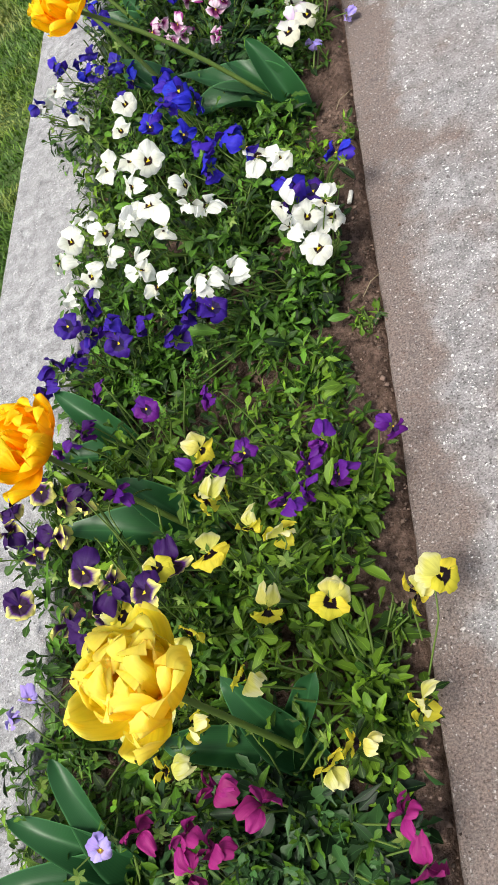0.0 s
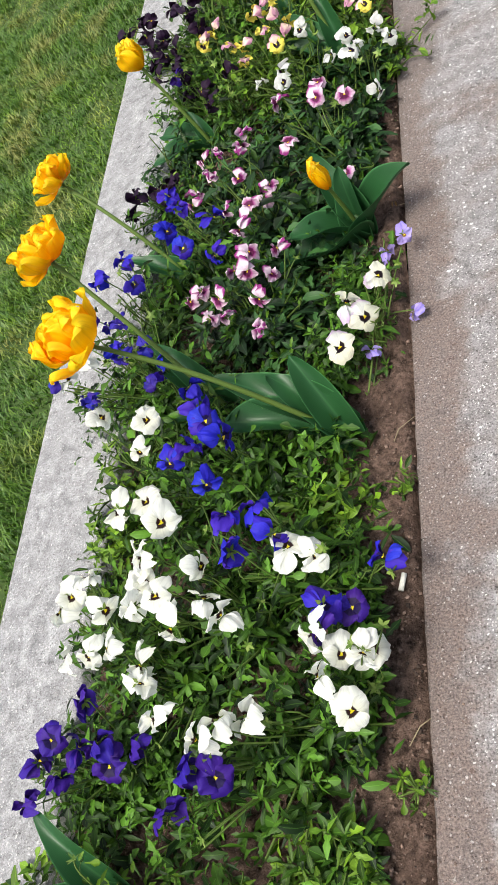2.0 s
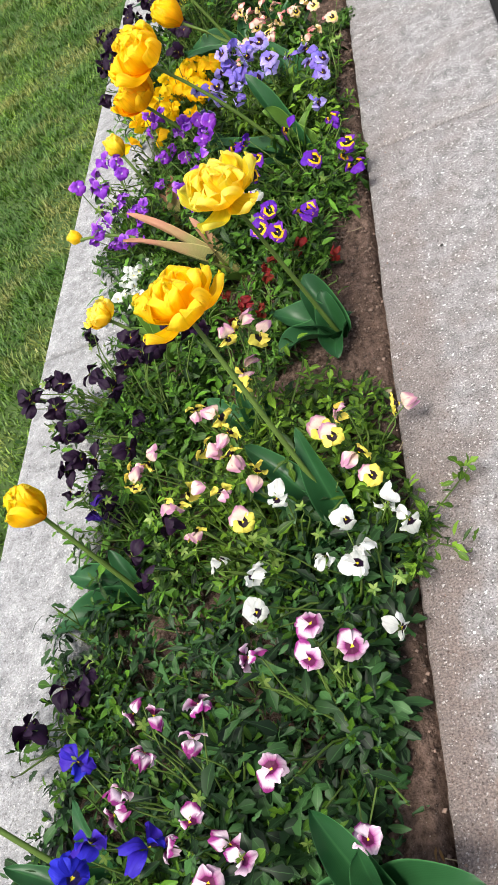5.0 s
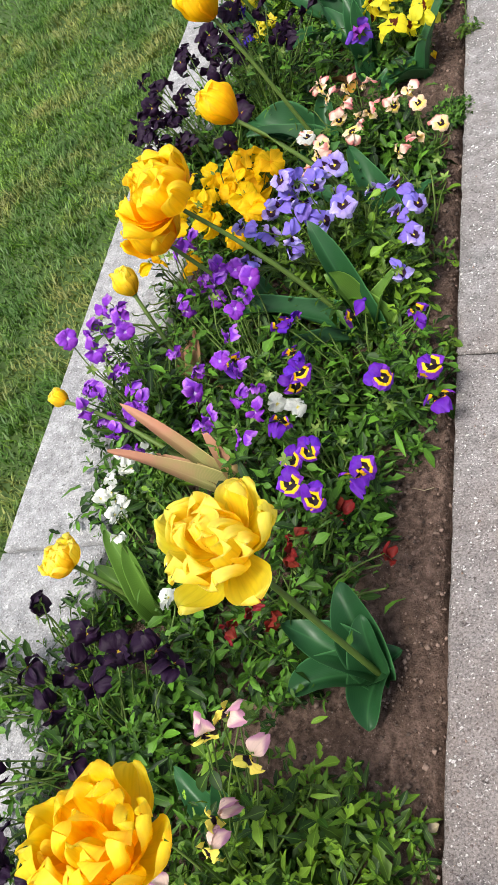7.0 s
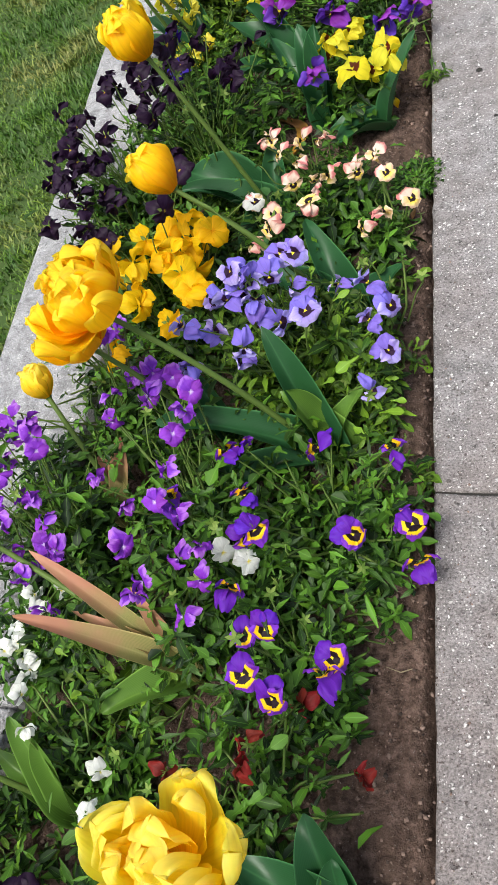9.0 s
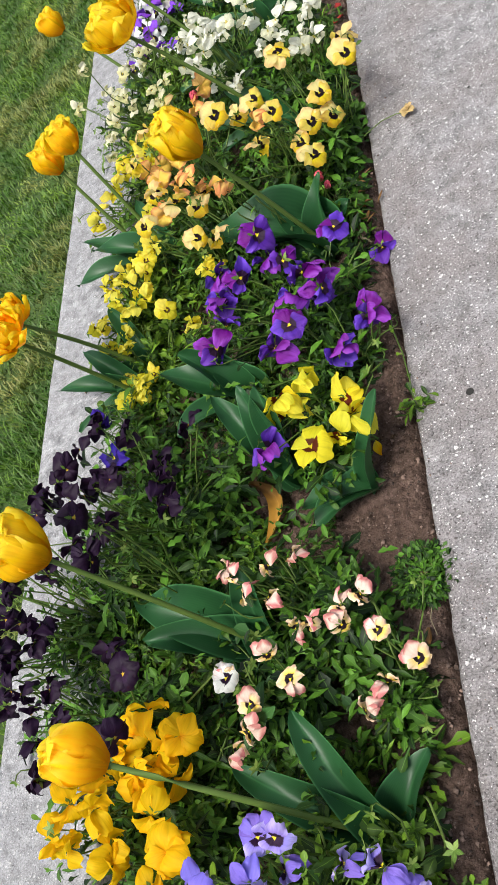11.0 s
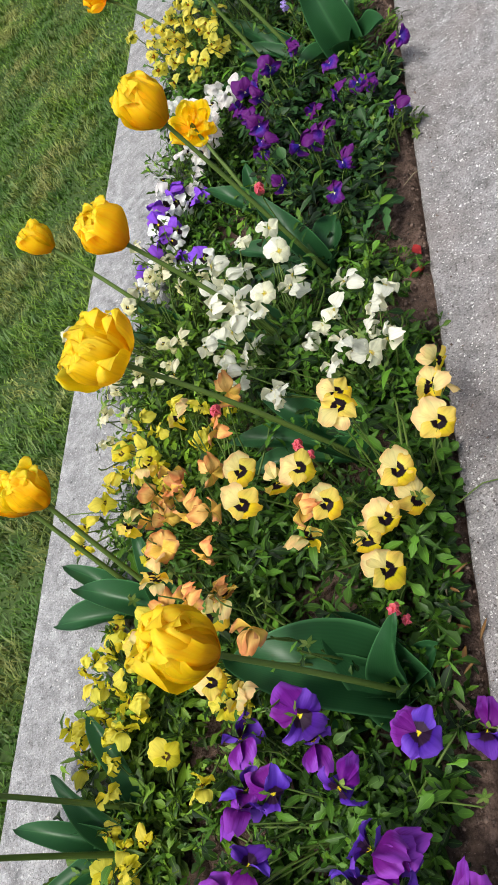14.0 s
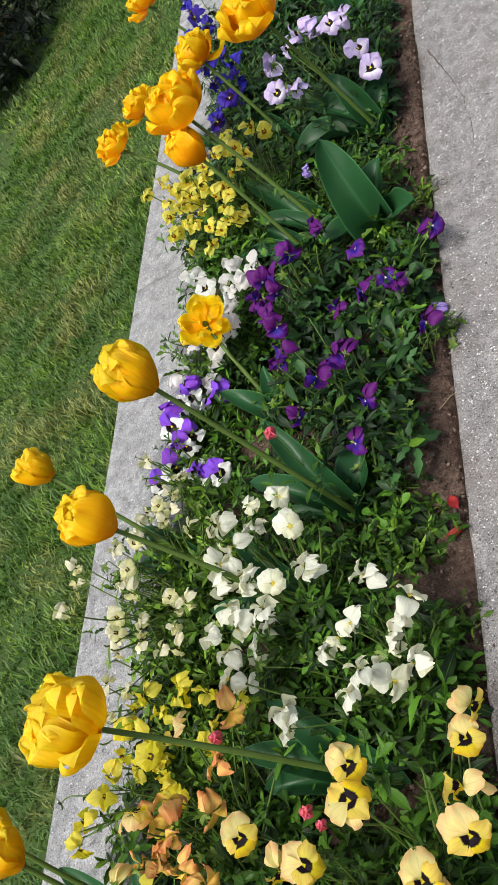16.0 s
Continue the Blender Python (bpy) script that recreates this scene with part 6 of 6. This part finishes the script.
KINDS["Rd"] = ("withered pansy plant with curled dark red flowers", 0.038, None, None, LEAF_MID)
for kind in ("upper", "side", "lip"):
    for k in range(5):
        pv, pf, pu = pansy_petal(kind, 17 * k + len(kind), True)
        PETALS["Rd", kind, k] = mesh_of("petal", pv, pf, [RED], uvs=pu)
plant("Rd", [(-0.187, 2.490, 0.075, 0), (-0.059, 2.458, 0.060, 0), (-0.133, 2.534, 0.050, 0), (-0.189, 2.464, 0.075, 0), (-0.277, 2.454, 0.075, 0), (-0.242, 2.414, 0.075, 0), (-0.199, 2.371, 0.075, 0), (-0.262, 2.364, 0.075, 0), (-0.233, 2.389, 0.075, 0)], 1, 0.35)

plant("Aw", [(-0.351, 4.268, 0.180, 1), (-0.388, 4.327, 0.170, 0), (-0.342, 4.348, 0.180, 0), (-0.316, 4.314, 0.170, 0), (-0.364, 4.402, 0.160, 0), (-0.409, 4.383, 0.140, 0), (-0.297, 4.381, 0.150, 0), (-0.296, 4.252, 0.160, 0), (-0.354, 4.189, 0.160, 0), (-0.274, 4.435, 0.174, 0), (-0.354, 4.320, 0.170, 0), (-0.271, 4.300, 0.180, 0), (-0.274, 4.194, 0.160, 0), (-0.280, 4.167, 0.210, 0), (-0.257, 4.491, 0.174, 0)], 8)
plant("Ws", [(-0.437, 2.486, 0.130, 0), (-0.350, 2.449, 0.092, 0)])
plant("Ws", [(-0.202, 2.696, 0.092, 1)])
plant("Wy", [(-0.522, 4.975, 0.133, 0)])
plant("Aw", [(-0.131, 4.257, 0.190, 0)])
plant("Aw", [(-0.183, 4.114, 0.210, 0)])
plant("Yl", [(-0.530, 5.588, 0.151, 0), (-0.535, 5.669, 0.184, 0), (-0.442, 5.600, 0.194, 0)])
plant("Dp", [(0.006, 5.060, 0.076, 0)])
plant("Lv", [(-0.193, 5.511, 0.120, 0)])
plant("Wy", [(-0.486, 4.673, 0.133, 0), (-0.537, 4.581, 0.140, 0)])
plant("Wy", [(-0.401, 4.808, 0.133, 0)])
plant("Wn", [(-0.254, 3.308, 0.120, 1)])
plant("Go", [(-0.522, 3.055, 0.132, 0)])
plant("Lb", [(-0.058, 3.076, 0.136, 0)])
plant("Lb", [(-0.179, 3.065, 0.190, 0)])
plant("Wy", [(-0.549, 4.781, 0.119, 1), (-0.536, 4.835, 0.119, 0)])

# leafy growth without flowers wherever the bed is not yet covered
for k, (x, y, rad, high, count, mat) in enumerate((
        (-0.40, 3.52, 0.13, 0.15, 620, LEAF_BRIGHT), (-0.32, 3.5, 0.1, 0.13, 380, LEAF_BRIGHT), (-0.14, 2.13, 0.09, 0.1, 260, LEAF_BRIGHT),
        (-0.12, 0.34, 0.08, 0.1, 260, LEAF_BRIGHT), (-0.14, 0.42, 0.08, 0.11, 260, LEAF_BRIGHT), (-0.2, -0.25, 0.16, 0.12, 520, LEAF_DEEP),
        (-0.25, 1.7, 0.12, 0.11, 420, LEAF_DEEP), (-0.1, 1.76, 0.07, 0.08, 220, LEAF_DEEP), (-0.12, 2.66, 0.08, 0.1, 240, LEAF_MID),
        (-0.11, 3.0, 0.07, 0.11, 240, LEAF_BRIGHT), (-0.1, 4.55, 0.1, 0.11, 340, LEAF_MID), (-0.08, 5.36, 0.05, 0.08, 150, LEAF_BRIGHT),
        (-0.2, 6.0, 0.18, 0.14, 520, LEAF_DEEP), (-0.4, 6.1, 0.14, 0.16, 420, LEAF_DEEP), (-0.25, 6.4, 0.2, 0.16, 500, LEAF_DEEP))):
    green_plant("leafy_plant", "bushy green pansy growth without open flowers", "plant", (x, y, rad, high, count), mat, 100 + k, (0.010, 0.032), 0.28, 14)
BARE = ((-0.2, 2.22, 0.08), (-0.24, 2.5, 0.06), (-0.1, 2.3, 0.08), (-0.1, 3.72, 0.06), (-0.2, 3.62, 0.11), (-0.13, 2.42, 0.09), (-0.12, 3.5, 0.08), (-0.26, 3.61, 0.08))
k = 0
for j in range(64):
    for i in range(6):
        y = -0.28 + 0.105 * j + rng.gauss(0, 0.015)
        x = -0.5 + 0.095 * i + rng.gauss(0, 0.015) if i < 5 else growth_edge(y) - 0.045
        if x > growth_edge(y) - 0.02 or any(math.hypot(x - a, y - b) < c for a, b, c in BARE):
            continue
        have = sum(1 for a, b in COVER if abs(a - x) < 0.055 and abs(b - y) < 0.055)
        if have < 230:
            k += 1
            high = 0.07 + 0.05 * rng.random() + (0.03 if x < -0.25 else 0)
            shade = LEAF_DEEP if 1.35 < y < 1.9 or y > 5.6 else (LEAF_BRIGHT if rng.random() < 0.4 else LEAF_MID)
            green_plant("leafy_plant", "low green pansy growth between flowering plants", "plant", (x, y, min(0.075, growth_edge(y) - x + 0.02), high, int(1.25 * (330 - have))), shade, 500 + k, (0.010, 0.032), 0.28, 12)

# weeds at and over the path's edge
for k, (x, y, rad, high, count) in enumerate(((0.011, 3.685, 0.022, 0.02, 24),
                                              (-0.01, 5.42, 0.03, 0.05, 60), (-0.02, 5.12, 0.03, 0.06, 50), (0.006, 5.1, 0.02, 0.05, 26), (-0.006, 2.84, 0.02, 0.05, 20),
                                              (-0.02, 4.62, 0.03, 0.04, 40), (-0.01, 0.9, 0.02, 0.05, 24), (-0.02, 0.5, 0.025, 0.06, 36), (-0.03, 3.05, 0.02, 0.03, 22))):
    green_plant("weed", "small bright green weed at the path edge", "weed", (x, y, rad, high, count), LEAF_BRIGHT, 300 + k, (0.012, 0.022), 0.25, 10)
green_plant("clover_clump", "low rounded clump of small clover-like leaves on bare soil", "clover", (-0.022, 3.43, 0.042, 0.03, 620), LEAF_MID, 77, (0.009, 0.015), 0.0, 12)


# a sprawling weed that has crept from the bed over the path
r = random.Random(9)
creeper = new("weed")
creeper.location = (-0.014, 1.86, SOIL_Z)
tagged(creeper, "sprawling bright green weed creeping over the path", "weed")
spots, shoots = [], []
for tip in ((0.065, 0.03), (0.115, 0.1), (0.1, -0.03), (0.04, 0.08), (0.03, -0.05)):
    shoots.append(stem_to((0, 0, 0), (tip[0], tip[1], 0.035), (0.3, 0, 1), r, 0.0012))
    for k in range(34):
        u = r.uniform(0.15, 1.08)
        spots.append((tip[0] * u + r.gauss(0, 0.006), tip[1] * u + r.gauss(0, 0.006), 0.02 + 0.025 * u + r.uniform(0, 0.012), r.uniform(0, 6.28)))
part("foliage", foliage("foliage", spots, LEAF_BRIGHT, r, (0.012, 0.024), 0.1, shoots), creeper)["kind"] = "stuff"


# a runner that trails along the crevice at the path's edge
r = random.Random(31)
runner = new("weed")
runner.location = (-0.012, 3.88, SOIL_Z)
tagged(runner, "thin trailing weed stem running along the path edge", "weed")
trail = [(0.0, 0.0, 0.012), (0.006, -0.05, 0.02), (0.016, -0.1, 0.024), (0.019, -0.15, 0.022), (0.021, -0.2, 0.02)]
shoots = [tube(trail, [0.0013, 0.0012, 0.0011, 0.001, 0.0008], 6)]
spots = [(0.021 + r.gauss(0, 0.006), -0.2 + r.gauss(0, 0.01), 0.024 + r.uniform(0, 0.01), r.uniform(0, 6.28)) for k in range(10)] + [(p[0], p[1], p[2], r.uniform(0, 6.28)) for p in trail]
part("foliage", foliage("foliage", spots, LEAF_BRIGHT, r, (0.01, 0.018), 0.0, shoots), runner)["kind"] = "stuff"


# closed pink buds among the leaves
PINK_BUDS = ((-0.162, 4.373, 0.15, 0.022), (-0.15, 4.36, 0.14, 0.018), (-0.073, 4.148, 0.09, 0.024), (-0.066, 4.14, 0.075, 0.018), (-0.215, 4.883, 0.17, 0.026), (-0.284, 4.463, 0.17, 0.024))
PINK = petal_material("pink_bud_petal", [(0.0, (0.55, 0.3, 0.2)), (0.5, (0.75, 0.12, 0.16)), (1.0, (0.8, 0.16, 0.22))], 0.3)
for x, y, z, s in PINK_BUDS:
    r = random.Random(int(1000 * y))
    bud = new("flower_bud")
    bud.location = (x, y, SOIL_Z)
    tagged(bud, "small closed pink flower bud on a thin stalk", "bud")
    tip = Vector((0.01, 0.0, z - SOIL_Z))
    tv, tf, tu = stem_to((0, 0, 0), tip, (0.3, -0.2, 1), r, 0.0011)
    part("stalk", mesh_of("stalk", tv, tf, [STALK], uvs=tu), bud)
    for k in range(4):
        pv, pf, pu = tulip_petal(1.0, 0.75, 0.22, 0.2, 0.08, 0.7, k)
        m = Matrix.Translation(tip) @ turn_to((0.3, -0.3, 1)) @ Matrix.Rotation(1.57 * k, 4, 'Z') @ Matrix.Diagonal((s, s, s, 1))
        part("petal", mesh_of("petal", pv, pf, [PINK], uvs=pu), bud, m)


# fallen bits
def fallen(name, text, category, x, y, z, az, length, width, mat, curl=0.3, bend=0.0):
    def f(u, v):
        s = u * 2 - 1
        w = width * 0.5 * math.sin(math.pi * (0.06 + 0.9 * v)) ** 0.8
        return (w * s + bend * length * (v - 0.5) ** 2, length * (v - 0.5), 0.002 + curl * width * (s * s * 0.5 + 0.3 * math.sin(3 * v)) + 0.1 * width * math.sin(7 * v + s))
    vs, fs, uv = blade_grid(4, 8, f)
    top = [(p[0], p[1], p[2] + 0.0006) for p in vs]
    n = len(vs)
    ob = new(name, mesh_of(name, vs + top, [tuple(reversed(q)) for q in fs] + [tuple(i + n for i in q) for q in fs], [mat], uvs=uv + uv))
    ob.matrix_basis = pose(x, y, z, 0, 0, az)
    return tagged(ob, text, category)


DRY_BLOOM = petal_material("dry_bloom_petal", [(0.0, (0.3, 0.2, 0.08)), (1.0, (0.5, 0.36, 0.16))], 0.4)
dropped = new("fallen_flower")
dropped.location = (0.085, 4.318, 0.0)
tagged(dropped, "withered tan pansy flower on a green stalk fallen on the path", "flower")
tv, tf, tu = tube([(-0.11, -0.012, 0.006), (-0.08, -0.006, 0.012), (-0.05, 0.012, 0.008), (-0.02, 0.012, 0.006), (0.0, 0.0, 0.006)], [0.0011, 0.0011, 0.001, 0.001, 0.0012], 6)
part("stalk", mesh_of("stalk", tv, tf, [STALK], uvs=tu), dropped)
for k in range(5):
    pv, pf, pu = pansy_petal(("upper", "side", "lip")[k % 3], 60 + k, True)
    pm = Matrix.Translation((0.003, 0, 0.006)) @ Matrix.Rotation(1.25 * k, 4, 'Z') @ Matrix.Rotation(0.5 + 0.12 * k, 4, 'X') @ Matrix.Diagonal((0.026, 0.032, 0.03, 1))
    part("petal", mesh_of("petal", pv, pf, [DRY_BLOOM], uvs=pu), dropped, pm)
fallen("withered_leaf", "long twisted orange-brown withered leaf on the soil", "leaf", -0.228, 3.6, 0.006, 12, 0.13, 0.024, AMBER, 0.8, -1.3)
fallen("fallen_petal", "red fallen petal on the soil by the path", "petal", -0.015, 4.79, -0.004, 30, 0.024, 0.016, SCARLET, 0.4)
fallen("fallen_petal", "dull red fallen petal on the soil", "petal", -0.018, 4.742, -0.004, 110, 0.026, 0.015, SCARLET, 0.4)
fallen("fallen_petal", "yellow fallen petal on the soil", "petal", -0.06, 3.64, -0.002, 15, 0.026, 0.014, TULIP_YELLOW, 0.5)
for k in range(9):
    x, y = -abs(rng.gauss(0, 0.07)) - 0.005, rng.uniform(0.0, 5.8)
    fallen("dry_leaf", "small dry leaf scrap on the soil", "leaf", x, y, SOIL_Z + 0.006, rng.uniform(0, 360), rng.uniform(0.012, 0.028), rng.uniform(0.006, 0.012), rng.choice((BROWN, STRAW)), 0.6)
for k in range(22):
    # a tangle of dry scraps beside the tulip at the path edge
    x, y, a, l = -0.03 + rng.gauss(0, 0.014), 4.13 + rng.gauss(0, 0.05), rng.uniform(0, 360), rng.uniform(0.012, 0.032)
    fallen("dry_leaf", "narrow dry leaf scrap lying by the path edge", "leaf", x, y, SOIL_Z + 0.012 + rng.uniform(0, 0.012), a, l, rng.uniform(0.003, 0.007), rng.choice((BROWN, BROWN, BROWN, STRAW)), 0.8)
for k in range(16):
    x, y, a = -abs(rng.gauss(0, 0.06)) - 0.004, rng.uniform(0.3, 5.6), rng.uniform(0, 6.28)
    l = rng.uniform(0.03, 0.08)
    tv, tf, tu = tube([(0, 0, 0.003), (l * 0.4, 0.006, 0.006), (l, 0, 0.004)], [0.0007, 0.0008, 0.0005], 5)
    ob = new("dry_stalk", mesh_of("dry_stalk", tv, tf, [STRAW], uvs=tu))
    ob.matrix_basis = pose(x, y, SOIL_Z + 0.005, 0, 0, math.degrees(a))
    tagged(ob, "thin pale dry stalk lying on the soil", "stalk")
tv, tf, tu = tube([(0, -0.012, 0), (0, -0.0119, 0), (0, 0.0119, 0), (0, 0.012, 0)], [0.001, 0.0038, 0.0038, 0.001], 10)
stub = new("paper_stub", mesh_of("paper_stub", tv, tf, [PAPER], uvs=tu))
stub.matrix_basis = pose(-0.025, 0.758, -0.003, 0, 0, -14)
tagged(stub, "short white paper stub lying on the soil", "litter")

# dark shrub beyond the lawn
shrub = new("shrub")
shrub.location = (-2.35, 7.9, -0.07)
tagged(shrub, "dark evergreen shrub at the far side of the lawn", "shrub")
r = random.Random(5)
spots, twigs = [], []
for k in range(60):
    a, d = r.uniform(0, 6.28), 0.62 * math.sqrt(r.random())
    tip = Vector((d * math.cos(a), d * math.sin(a), r.uniform(0.25, 0.85) * (1.15 - 0.8 * d)))
    twigs.append((*stem_to((0.03 * math.cos(a), 0.03 * math.sin(a), 0), tip, (0, 0, 1), r, 0.006), 0))
    for q in range(110):
        spots.append((tip.x + r.gauss(0, 0.09), tip.y + r.gauss(0, 0.09), max(0.02, tip.z * r.uniform(0.3, 1.1)), r.uniform(0, 6.28)))
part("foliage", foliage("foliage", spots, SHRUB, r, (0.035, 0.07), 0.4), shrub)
V, F, U, I = join(twigs)
part("trunk", mesh_of("trunk", V, F, [BROWN], uvs=U), shrub)
